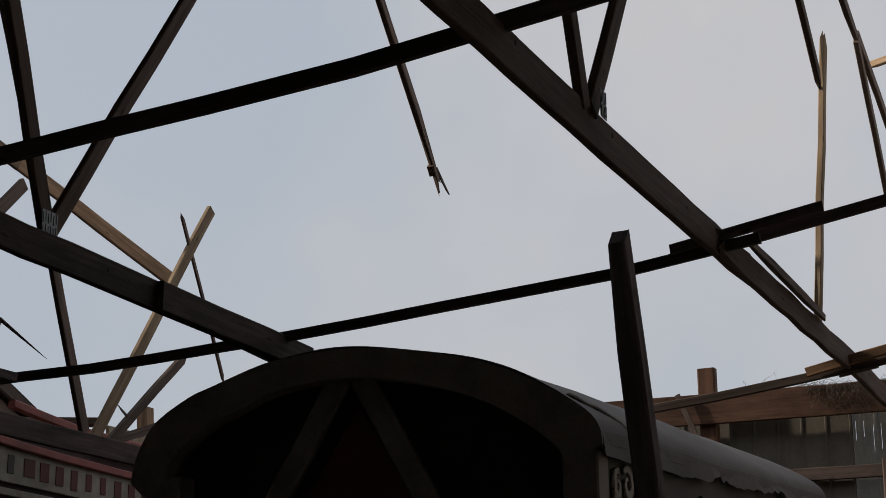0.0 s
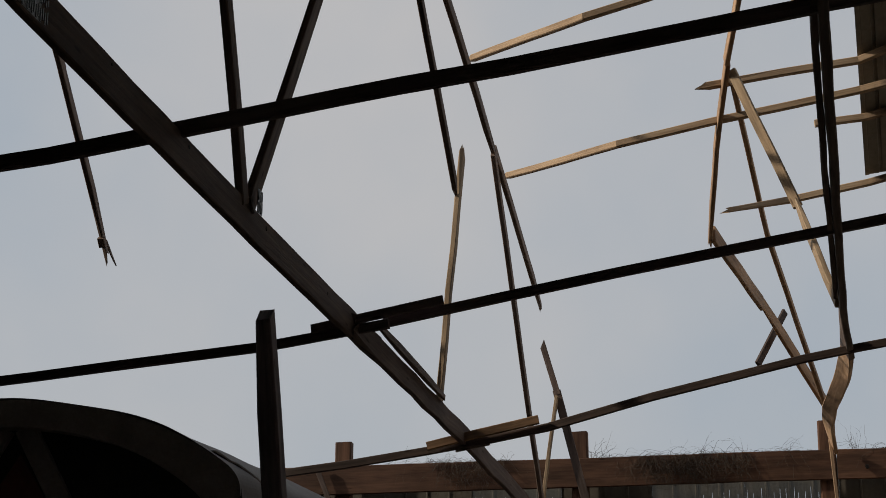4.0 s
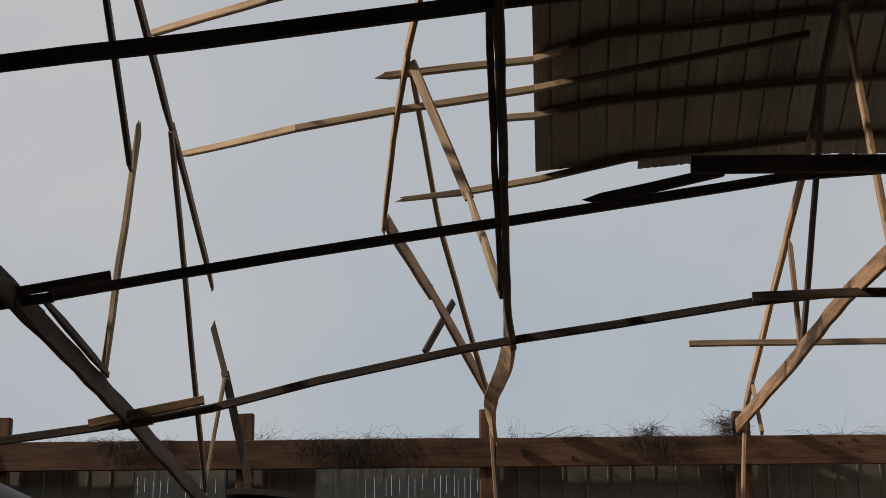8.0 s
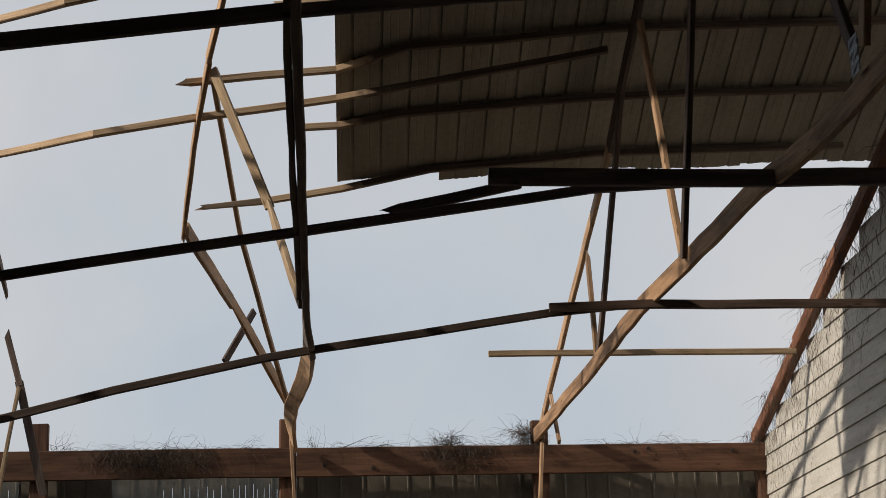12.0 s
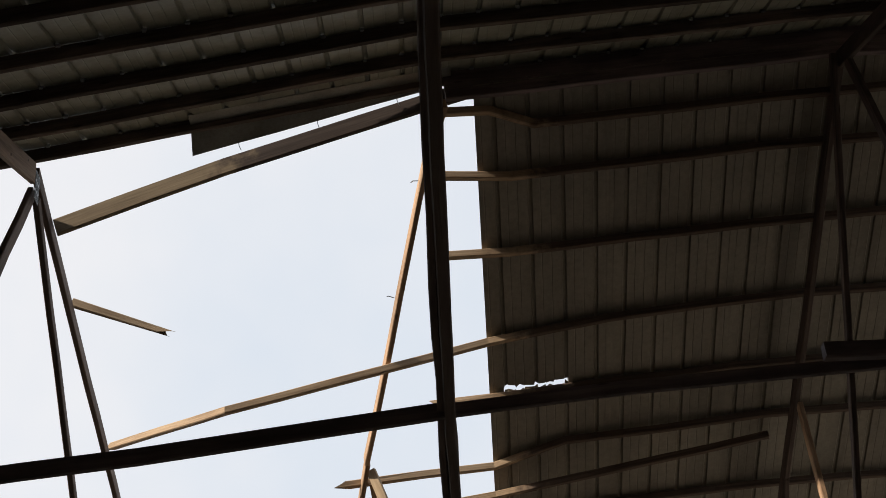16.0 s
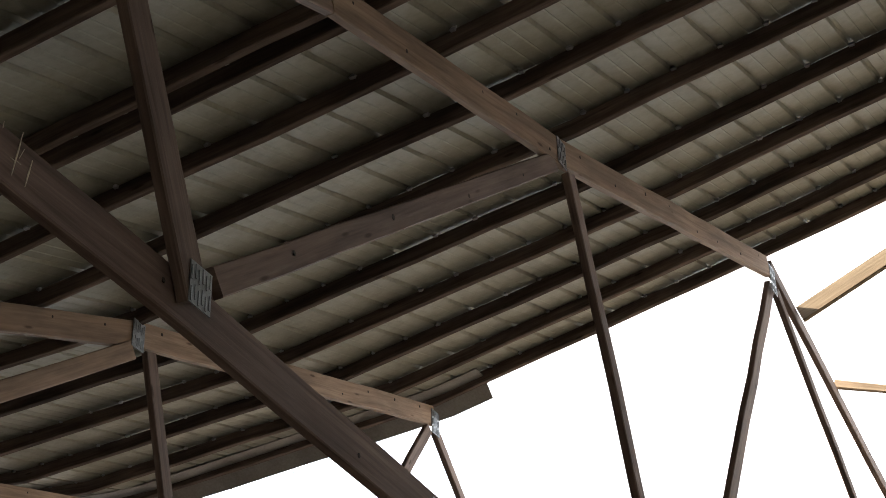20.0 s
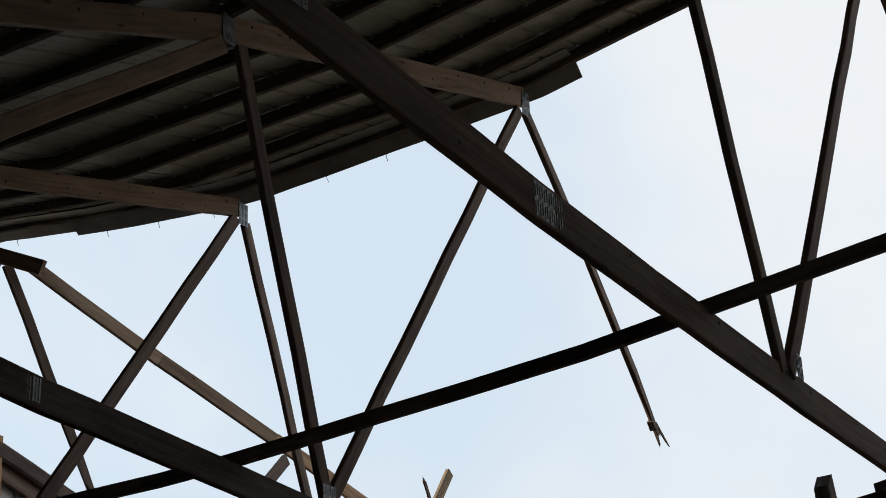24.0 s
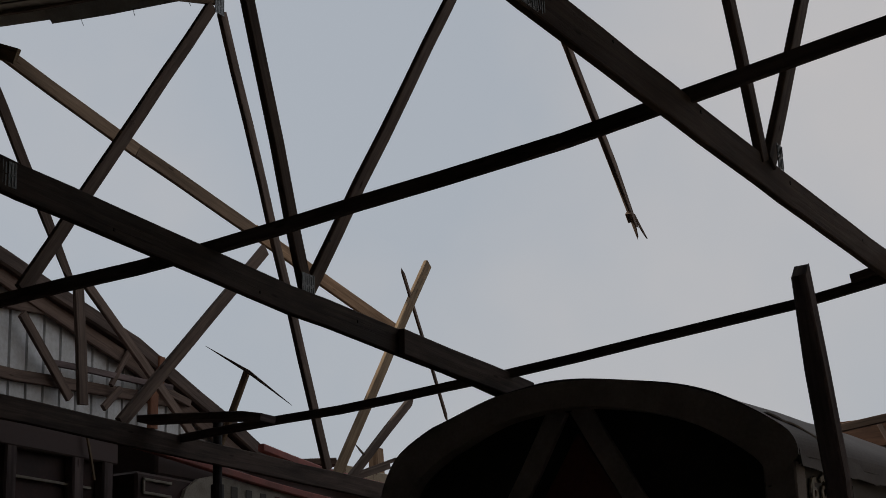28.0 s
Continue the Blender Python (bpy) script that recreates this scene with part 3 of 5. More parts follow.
for a, b in ((-12.3, -6.9), (-6.88, -2.1), (-2.08, 0.42), (0.44, 5.30)):
    run("header_plank", [(a, WALL_Y - 0.09, PLATE_Z - 0.148), (b, WALL_Y - 0.09, PLATE_Z - 0.148)], 0.05, 0.292, red_timber, "wide reddish header plank bolted along the wall posts", "plank", "header planks")
# Dark timber colour stands in for the shade on the girts.
for z in (3.93, 2.2, 0.9):
    run("wall_girt", [(-12.3, WALL_Y + 0.04, z), (5.2, WALL_Y + 0.04, z)], 0.05, 0.12, shade_brown_timber, "dark horizontal girt behind the wall posts", "girt", "wall girts")

run("wall_strut", [(-4.80, WALL_Y - 0.17, 4.74), (-4.66, WALL_Y - 0.17, 4.40), (-4.60, WALL_Y - 0.17, 4.2)], 0.03, 0.05, shade_brown_timber, "short dark strut nailed slanting to the header plank", "strut")
# Shade on the stub is likewise put into its timber colour.
run("post_stub", [(-2.80, 16.9, -0.02), (-2.80, 16.9, 3.96)], 0.13, 0.10, shade_brown_timber, "short broken timber post standing before the wall", "post", ends="sc")

# right end wall: lap siding under a sloping rake
END_X = 5.25
wall_end = tagged(new("wall_end"), "end wall of peeling white lap siding", "wall", kind="structure")


def rake_z(y):
    return 4.80 + 0.352 * (WALL_Y - y)


z = 0.0
while z < 8.6:
    y_hi = WALL_Y + 0.05
    if z + 0.2 > 4.75:
        lo, hi = 8.6, WALL_Y
        for _ in range(30):
            mid = (lo + hi) / 2
            lo, hi = (mid, hi) if rake_z(mid) > z + 0.2 else (lo, mid)
        y_hi = lo
    if y_hi > 8.7:
        bm = bmesh.new()
        y_lo = max(-1.3, RIDGE_Y - (8.58 - z - 0.25) / 0.40)
        nn = 10
        rows = []
        for j in range(nn + 1):
            y = y_lo + (y_hi - y_lo) * j / nn
            dz = 0.008 * math.sin(y * 2.3 + z * 7)
            rows.append([bm.verts.new(c) for c in ((END_X - 0.022, y, z + dz), (END_X, y, z + dz), (END_X + 0.008, y, z + 0.212 + dz), (END_X - 0.004, y, z + 0.212 + dz))])
        for a, b in zip(rows, rows[1:]):
            for q in range(4):
                bm.faces.new((a[q], a[(q + 1) % 4], b[(q + 1) % 4], b[q]))
        bm.faces.new(rows[0][::-1])
        bm.faces.new(rows[-1])
        bmesh.ops.recalc_face_normals(bm, faces=bm.faces)
        part("siding_board", bm, white_siding, wall_end)
    z += 0.2
run("rake_board", [(END_X - 0.06, WALL_Y + 0.05, rake_z(WALL_Y) + 0.0), (END_X - 0.06, 15.6, rake_z(15.6) + 0.02)], 0.09, 0.14, sunlit_rust_timber, "rust-brown rake board grown over with dry vines", "board", "rake boards")
run("rake_board", [(END_X - 0.07, 15.75, rake_z(15.75) + 0.03), (END_X - 0.07, 9.5, rake_z(9.5) + 0.03)], 0.09, 0.15, sunlit_rust_timber, "rust-brown rake board grown over with dry vines", "board", "rake boards")

# left end wall: white ribbed sheets on timber framing, open to the inside
LEFT_X = -11.2
wall_left = tagged(new("wall_left"), "end wall of white ribbed metal on timber framing", "wall", kind="structure")


def left_rake(y):
    return along([(-1.5, 7.0), (9.0, 7.1), (11.05, 6.39), (12.0, 6.14), (13.36, 5.81), (13.91, 5.60), (14.83, 5.26), (15.8, 4.85), (17.6, 4.2)], y)


y = -1.3
while y < 17.3:
    verts, faces = [], []
    for k in range(4):
        for dy, dx in ((0.0, 0.0), (0.187, 0.0), (0.195, 0.03), (0.215, 0.03), (0.223, 0.0)):
            yy = y + k * 0.2285 + dy
            verts += [(LEFT_X - dx, yy, 0.0), (LEFT_X - dx, yy, left_rake(yy))]
    verts += [(LEFT_X, y + 0.914, 0.0), (LEFT_X, y + 0.914, left_rake(y + 0.914))]
    for i in range(20):
        faces.append((2 * i, 2 * i + 2, 2 * i + 3, 2 * i + 1))
    me = bpy.data.meshes.new("wall_sheet")
    me.from_pydata(verts, [], faces)
    part("wall_sheet", me, white_sheet, wall_left)
    y += 0.914
for z, y1, z1 in ((3.4, 17.2, 3.32), (4.45, 16.0, 4.37), (5.10, 14.3, 5.22), (5.76, 12.7, 5.86)):
    run("wall_girt", [(LEFT_X + 0.05, -1.2, z - 0.1), (LEFT_X + 0.05, 11.75, z), (LEFT_X + 0.05, min(17.2, y1), z1)], 0.05, 0.11, chord_timber, "grey timber girt of the end wall", "girt", "end wall girts")
run("rake_board", [(LEFT_X + 0.09, y, left_rake(y) - 0.150) for y in (8.5, 11.05, 12.0, 13.36, 13.91, 14.83, 15.85)], 0.16, 0.16, shade_brown_timber, "dark overhanging roof edge above the end wall", "board", "rake boards")
run("rafter", [(LEFT_X + 0.07, 8.5, left_rake(8.5) - 0.33), (LEFT_X + 0.07, 13.4, left_rake(13.4) - 0.32), (LEFT_X + 0.07, 15.8, left_rake(15.8) - 0.31)], 0.05, 0.15, chord_timber, "grey end rafter below the roof edge", "rafter")


# ---- the things ----
# truss over the fourth wall post, partly sunlit
truss_c = thing("roof_truss", (2.93, 17.30, 4.80), "weathered timber roof truss still standing on the wall post", "truss", "roof trusses")
# Chord colour lies between its shaded and sunlit lengths.
bent(truss_c, "bottom_chord", [(3.00, 1.60, 4.60), (2.96, 8.40, 4.71), (2.94, 9.30, 4.79), (2.92, 11.00, 4.83), (2.90, 12.40, 4.885), (2.87, 14.20, 4.83), (2.83, 17.10, 4.80)], .038, .14, mat=muted_tan_timber)
# Roofed members get the shade-dark brown, sunlit ones the tan.
beam(truss_c, "top_chord", (2.93, 9.45, 8.36), (2.93, 13.28, 6.47), 0.038, 0.14, mat=shade_brown_timber)
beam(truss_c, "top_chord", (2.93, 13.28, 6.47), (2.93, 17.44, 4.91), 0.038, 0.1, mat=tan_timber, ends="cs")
beam(truss_c, "top_chord", (2.93, 9.45, 8.36), (2.93, 1.40, 5.20), 0.038, 0.12, mat=shade_brown_timber)
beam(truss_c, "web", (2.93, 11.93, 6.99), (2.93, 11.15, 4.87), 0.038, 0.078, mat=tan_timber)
beam(truss_c, "web", (2.86, 9.33, 8.33), (2.89, 10.97, 4.84), 0.038, 0.078, mat=shade_brown_timber)
beam(truss_c, "web", (2.93, 9.26, 8.23), (2.93, 7.57, 4.88), 0.038, 0.078, mat=shade_brown_timber)
beam(truss_c, "web", (2.93, 7.18, 5.56), (2.93, 7.44, 4.85), 0.038, 0.078, mat=tan_timber)
beam(truss_c, "web", (2.93, 12.69, 6.72), (2.93, 14.29, 4.86), 0.038, 0.078, mat=shade_brown_timber)
beam(truss_c, "web", (2.93, 14.45, 5.83), (2.93, 14.29, 4.86), 0.038, 0.06, mat=tan_timber, ends="sc")
beam(truss_c, "web", (2.93, 16.73, 5.17), (2.93, 16.36, 4.59), 0.03, 0.06, mat=tan_timber, ends="sc")
beam(truss_c, "web", (2.89, 17.00, 4.94), (2.82, 17.00, 4.01), 0.03, 0.089, mat=tan_timber, ends="sc")
nail_plate(truss_c, (2.93, 11.13, 4.85), 0.12, 0.16, -1)
nail_plate(truss_c, (2.93, 7.53, 4.84), 0.12, 0.2, -1)
# truss over the third wall post, crushed
truss_a = thing("roof_truss", (0.35, 17.30, 4.46), "broken timber roof truss with a twisted bottom chord", "truss", "roof trusses")
bent(truss_a, "bottom_chord", [(0.06, 1.60, 4.46), (0.116, 3.46, 4.46), (0.133, 4.40, 4.46), (0.153, 5.20, 4.46), (0.200, 6.70, 4.46), (0.253, 8.09, 4.46), (0.303, 9.50, 4.46), (0.36, 10.99, 4.46), (0.42, 12.30, 4.53)], .045, .14, twist=[0, 0, 0, 0, 0, 0, 0, 5, 25])
bent(truss_a, "sister_board", [(0.05, 1.60, 4.475), (0.097, 3.46, 4.475), (0.102, 4.31, 4.475), (0.121, 5.17, 4.475), (0.160, 6.63, 4.475), (0.210, 8.09, 4.475), (0.262, 9.45, 4.475), (0.30, 10.40, 4.475)], .03, .135, ends="cs")
# Same wood as the upper chord; the tan paints sunlight on this twisted length.
bent(truss_a, "bottom_chord", [(0.42, 12.30, 4.53), (0.42, 13.60, 4.64), (0.35, 15.40, 4.76), (0.36, 16.60, 4.84), (0.42, 17.20, 4.73)], .04, .13, twist=[25,50,60,35,15], mat=tan_timber)
beam(truss_a, "top_chord", (0.30, 9.45, 8.10), (0.19, 9.77, 7.94), 0.038, 0.12, mat=tan_timber)
beam(truss_a, "top_chord", (0.19, 9.77, 7.94), (-0.32, 12.28, 6.79), 0.038, 0.1, mat=tan_timber)
bent(truss_a, "top_chord", [(-0.315, 12.28, 6.79), (-0.45, 13.10, 6.42), (-0.56, 14.04, 6.00)], 0.038, 0.1, mat=tan_timber, ends="cs")
beam(truss_a, "top_chord", (-0.54, 14.06, 6.00), (-0.19, 15.90, 5.87), 0.038, 0.14, mat=tan_timber)
beam(truss_a, "top_chord", (-0.20, 15.90, 5.91), (0.35, 17.10, 5.17), 0.038, 0.12, mat=tan_timber, ends="sc")
beam(truss_a, "web", (-0.29, 12.48, 6.71), (-0.10, 14.60, 6.13), 0.038, 0.06, mat=tan_timber)
beam(truss_a, "web", (-0.10, 14.60, 6.13), (0.34, 16.90, 5.15), 0.038, 0.06, mat=tan_timber)
beam(truss_a, "web", (-0.29, 12.38, 6.75), (0.14, 12.20, 5.59), 0.038, 0.07, mat=pale_timber)
beam(truss_a, "web", (0.13, 12.20, 5.62), (0.32, 10.71, 4.46), 0.038, 0.07, mat=pale_timber, ends="sc")
beam(truss_a, "web", (0.02, 16.60, 5.97), (-0.26, 16.20, 5.37), 0.03, 0.07, mat=shade_brown_timber)
beam(truss_a, "web", (0.38, 17.10, 4.80), (0.42, 17.10, 4.02), 0.03, 0.08, mat=tan_timber)
beam(truss_a, "top_chord", (0.27, 9.45, 8.14), (0.00, 1.40, 5.06), 0.038, 0.12, mat=tan_timber)
# truss over the second wall post, dropped off its seat
truss_r = thing("roof_truss", (-2.31, 17.00, 4.00), "sagging grey timber truss with nail plates and snapped webs", "truss", "roof trusses")
bent(truss_r, "bottom_chord", [(-2.36, 1.60, 4.07), (-2.355, 2.95, 4.057), (-2.355, 3.90, 4.043), (-2.35, 4.70, 4.004), (-2.35, 6.90, 3.994), (-2.345, 8.20, 3.998), (-2.34, 9.59, 4.01)], 0.038, 0.152, mat=chord_timber, ends="cs")
bent(truss_r, "bottom_chord", [(-2.32, 9.02, 3.99), (-2.26, 12.0, 3.94), (-2.16, 17.1, 3.78)], .038, .142, mat=chord_timber, ends="sc")
beam(truss_r, "splinter", (-2.24, 9.25, 4.05), (-2.24, 11.00, 4.04), 0.03, 0.05, ends="ss")
beam(truss_r, "top_chord", (-2.31, 9.33, 7.57), (-2.31, 5.93, 6.26), 0.038, 0.14, mat=rosy_timber)
beam(truss_r, "top_chord", (-2.31, 5.93, 6.26), (-2.31, 3.89, 5.61), 0.038, 0.14, mat=rosy_timber)
beam(truss_r, "top_chord", (-2.31, 3.89, 5.61), (-2.36, 1.60, 4.67), 0.038, 0.14)
beam(truss_r, "web", (-2.33, 9.43, 7.48), (-2.335, 7.05, 4.055), 0.038, 0.088)
beam(truss_r, "web", (-2.31, 6.01, 6.20), (-2.335, 6.98, 4.045), 0.038, 0.088)
beam(truss_r, "web", (-2.31, 5.83, 6.15), (-2.31, 3.33, 4.15), 0.038, 0.09)
beam(truss_r, "web", (-2.31, 3.24, 4.04), (-2.31, 2.85, 4.85), 0.038, 0.11)
beam(truss_r, "web", (-2.31, 9.48, 7.46), (-2.31, 11.80, 5.81), 0.038, 0.08, ends="cs")
beam(truss_r, "web", (-2.31, 12.11, 6.09), (-2.31, 11.28, 4.12), 0.038, 0.075, mat=pale_timber, ends="ss")
beam(truss_r, "top_chord", (-2.31, 9.42, 7.62), (-2.31, 13.60, 6.67), 0.038, 0.1, ends="cs")
beam(truss_r, "top_chord", (-2.31, 13.59, 6.70), (-2.31, 16.18, 6.09), 0.038, 0.09, ends="cs")
beam(truss_r, "web", (-2.31, 13.54, 6.65), (-2.31, 16.23, 4.08), 0.038, 0.09)
beam(truss_r, "web", (-2.39, 16.90, 5.87), (-2.24, 16.90, 5.31), 0.03, 0.06, mat=shade_brown_timber, ends="pc")
beam(truss_r, "web", (-2.25, 16.90, 5.35), (-1.98, 16.90, 4.24), 0.03, 0.08, mat=shade_brown_timber)
beam(truss_r, "web", (-2.24, 16.85, 5.28), (-2.40, 16.85, 4.23), 0.03, 0.08, mat=pale_timber)
nail_plate(truss_r, (-2.31, 9.38, 7.49), 0.11, 0.2, 1)
nail_plate(truss_r, (-2.31, 3.24, 4.08), 0.1, 0.13, 1)
nail_plate(truss_r, (-2.352, 4.75, 4.002), 0.2, 0.125, 1)
nail_plate(truss_r, (-2.31, 7.07, 4.08), 0.07, 0.11, 1)
nail_plate(truss_r, (-2.31, 5.90, 6.24), 0.09, 0.14, 1)
# truss over the first wall post
truss_l = thing("roof_truss", (-4.75, 12.00, 3.77), "dropped grey timber truss with one snapped web", "truss", "roof trusses")
bent(truss_l, "bottom_chord", [(-4.45, 2.20, 3.86), (-4.56, 4.50, 3.80), (-4.62, 5.40, 3.785), (-4.65, 6.73, 3.735), (-4.69, 7.70, 3.735), (-4.72, 9.20, 3.69), (-4.74, 12.50, 3.62)], .038, .14, mat=shade_brown_timber)
beam(truss_l, "splice_board", (-4.65, 7.76, 3.725), (-4.67, 9.30, 3.69), 0.038, 0.14, mat=shade_brown_timber)
beam(truss_l, "top_chord", (-4.75, 9.42, 7.18), (-4.75, 6.13, 6.13), 0.038, 0.14, mat=rosy_timber)
beam(truss_l, "top_chord", (-4.75, 6.13, 6.13), (-4.85, 2.20, 4.52), 0.038, 0.14, mat=rosy_timber)
beam(truss_l, "web", (-4.75, 9.35, 7.05), (-4.75, 7.02, 3.85), 0.038, 0.078)
beam(truss_l, "web", (-4.75, 9.44, 7.08), (-4.75, 10.32, 6.27), 0.038, 0.075)
beam(truss_l, "web", (-4.75, 10.32, 6.27), (-4.75, 11.24, 5.29), 0.038, 0.07, ends="cs")
beam(truss_l, "splinter", (-4.75, 11.25, 5.33), (-4.75, 11.29, 5.17), 0.012, 0.016, ends="cp")
beam(truss_l, "splinter", (-4.75, 11.25, 5.33), (-4.75, 11.39, 5.22), 0.012, 0.016, ends="cp")
beam(truss_l, "splinter", (-4.75, 11.25, 5.33), (-4.75, 11.47, 5.20), 0.012, 0.016, ends="cp")
beam(truss_l, "splinter", (-4.75, 11.16, 5.32), (-4.75, 11.21, 5.27), 0.05, 0.03)
beam(truss_l, "web", (-4.75, 6.245, 6.08), (-4.75, 7.03, 3.80), 0.038, 0.085)
beam(truss_l, "web", (-4.75, 6.10, 6.02), (-4.75, 4.62, 4.93), 0.038, 0.1, mat=rosy_timber)
beam(truss_l, "web", (-4.75, 4.62, 4.93), (-4.75, 3.83, 4.33), 0.038, 0.1, mat=rosy_timber)
nail_plate(truss_l, (-4.75, 9.42, 7.12), 0.11, 0.18, 1)
nail_plate(truss_l, (-4.75, 6.13, 6.12), 0.1, 0.16, 1)
nail_plate(truss_l, (-4.75, 7.00, 3.85), 0.11, 0.18, 1)
nail_plate(truss_l, (-4.58, 4.69, 3.80), 0.14, 0.1, 1)
# next truss along
truss_s = thing("roof_truss", (-7.20, 12.00, 3.64), "tilted timber roof truss with splayed broken webs", "truss", "roof trusses")
beam(truss_s, "bottom_chord", (-7.00, 3.20, 3.64), (-7.20, 14.50, 3.59), 0.038, 0.14, mat=shade_brown_timber)
beam(truss_s, "top_chord", (-7.20, 9.50, 7.02), (-7.20, 6.94, 6.29), 0.038, 0.14, mat=rosy_timber)
beam(truss_s, "top_chord", (-7.20, 6.94, 6.29), (-7.30, 3.00, 4.71), 0.038, 0.14, mat=rosy_timber)
beam(truss_s, "web", (-7.20, 9.46, 6.92), (-7.20, 7.60, 4.38), 0.038, 0.095)
beam(truss_s, "web", (-7.20, 9.59, 6.92), (-7.20, 10.91, 3.70), 0.038, 0.085)
beam(truss_s, "web", (-7.20, 12.50, 5.66), (-7.20, 11.00, 3.64), 0.038, 0.089, mat=pale_timber)
beam(truss_s, "web", (-7.20, 12.08, 4.37), (-7.20, 11.13, 3.61), 0.038, 0.07, ends="sc")
beam(truss_s, "web", (-7.20, 11.78, 3.84), (-7.20, 11.07, 3.63), 0.03, 0.05)
beam(truss_s, "web", (-7.20, 10.11, 5.22), (-7.20, 8.53, 3.71), 0.038, 0.085)
beam(truss_s, "web", (-7.20, 12.09, 5.47), (-7.20, 12.73, 4.38), 0.02, 0.03, ends="ss")
nail_plate(truss_s, (-7.20, 9.53, 6.97), 0.11, 0.18, 1)
nail_plate(truss_s, (-7.20, 11.00, 3.62), 0.11, 0.14, 1)
# last truss before the end wall
truss_t = thing("roof_truss", (-9.50, 12.00, 3.60), "collapsed timber truss before the end wall", "truss", "roof trusses")
# Pale timber stands for light on the block's near face.
beam(truss_t, "ridge_block", (-10.17, 9.30, 7.45), (-9.05, 9.42, 6.95), 0.038, 0.125, mat=pale_timber)
beam(truss_t, "top_chord", (-9.31, 9.55, 7.08), (-8.90, 10.70, 6.515), 0.038, 0.12, mat=rosy_timber)
beam(truss_t, "top_chord", (-8.90, 10.70, 6.515), (-8.59, 11.90, 6.06), 0.038, 0.12, mat=rosy_timber)
# Tan puts sunlight into the colour of the chord's lower end.
beam(truss_t, "top_chord", (-8.59, 11.90, 6.06), (-7.98, 13.30, 5.32), 0.038, 0.12, mat=tan_timber)
beam(truss_t, "web", (-9.46, 9.45, 7.08), (-9.19, 10.20, 5.43), 0.038, 0.085, ends="cs")
beam(truss_t, "web", (-9.57, 9.45, 7.15), (-9.58, 9.00, 6.39), 0.038, 0.075)
beam(truss_t, "web", (-9.50, 10.76, 5.52), (-9.50, 12.27, 4.41), 0.038, 0.09)
beam(truss_t, "web", (-9.50, 10.70, 5.44), (-9.50, 10.79, 4.47), 0.038, 0.11)
# framing on the inside of the left end wall
run("wall_brace", [(-11.06, 12.05, 5.27), (-11.06, 13.9, 5.32)], 0.04, 0.06, dark_timber, "dull brown framing timber nailed inside the end wall", "brace", "end wall braces", ends="cc")
run("wall_brace", [(-11.06, 11.7, 5.66), (-11.06, 12.38, 4.97)], 0.04, 0.1, chord_timber, "dull brown framing timber nailed inside the end wall", "brace", "end wall braces", ends="cc")
run("wall_brace", [(-11.06, 13.24, 5.6), (-11.06, 12.96, 5.19)], 0.04, 0.05, chord_timber, "dull brown framing timber nailed inside the end wall", "brace", "end wall braces", ends="cc")
run("wall_brace", [(-11.06, 13.1, 5.18), (-11.06, 12.86, 4.95)], 0.04, 0.07, chord_timber, "dull brown framing timber nailed inside the end wall", "brace", "end wall braces", ends="cc")
run("wall_brace", [(-11.06, 14.2, 5.2), (-11.06, 13.55, 5.32)], 0.04, 0.08, chord_timber, "dull brown framing timber nailed inside the end wall", "brace", "end wall braces", ends="cc")
run("wall_stud", [(-11.06, 11.08, 6.35), (-11.06, 11.10, 5.48)], 0.05, 0.1, sunlit_stud_timber, "orange stud of the end wall framing, sunlight put into its colour", "stud", "", ends="cc")
run("wall_stud", [(-11.03, 13.69, 5.60), (-11.03, 13.67, 5.25)], 0.05, 0.09, sunlit_rust_timber, "rust-brown stud of the end wall", "stud", "end wall studs", ends="cc")
run("wall_stud", [(-11.03, 13.58, 5.25), (-11.03, 13.57, 4.85)], 0.05, 0.12, sunlit_rust_timber, "rust-brown stud of the end wall", "stud", "end wall studs", ends="cc")
# debris on the trailer roof
run("loose_board", [(-9.30, 11.30, 3.96), (-8.17, 11.88, 3.97), (-7.87, 12.06, 3.97)], 0.12, 0.06, timber, "dull board lying across the trailer roof", "board", "", ends="cc")
beam(truss_s, "splinter", (-7.20, 11.11, 3.65), (-7.20, 11.85, 3.89), 0.02, 0.035, ends="cs")
beam(truss_s, "splinter", (-7.20, 11.29, 3.93), (-7.20, 11.44, 3.87), 0.012, 0.02, ends="pc")
run("loose_block", [(-8.40, 13.53, 4.34), (-8.38, 13.53, 3.93)], 0.1, 0.13, tan_timber, "short orange-brown timber block standing on the trailer roof", "block", "", ends="cc")
# lateral braces nailed under the bottom chords
run("lateral_brace", [(-7.16, 6.15, 3.81), (-5.98, 6.15, 3.82), (-5.10, 6.15, 3.84), (-4.30, 6.15, 3.89), (-3.47, 6.15, 3.96), (-2.89, 6.15, 4.01), (-2.15, 6.15, 4.11), (-1.69, 6.15, 4.17), (-1.45, 6.15, 4.20), (-1.01, 6.17, 4.26), (0.16, 6.19, 4.42)], 0.032, 0.066, dark_timber, "dark rough-sawn lateral brace nailed across the trusses", "brace", "lateral braces", ends="cc")
run("lateral_brace", [(0.06, 6.22, 4.42), (0.86, 6.25, 4.52), (1.91, 6.30, 4.62), (2.56, 6.30, 4.67), (6.00, 6.30, 4.71)], 0.032, 0.054, dark_timber, "dark rough-sawn lateral brace nailed across the trusses", "brace", "lateral braces", ends="cc")
run("lateral_brace", [(1.67, 6.20, 4.63), (6.00, 6.25, 4.73)], 0.05, 0.07, dark_timber, "dark rough-sawn lateral brace nailed across the trusses", "brace", "lateral braces", ends="cc")
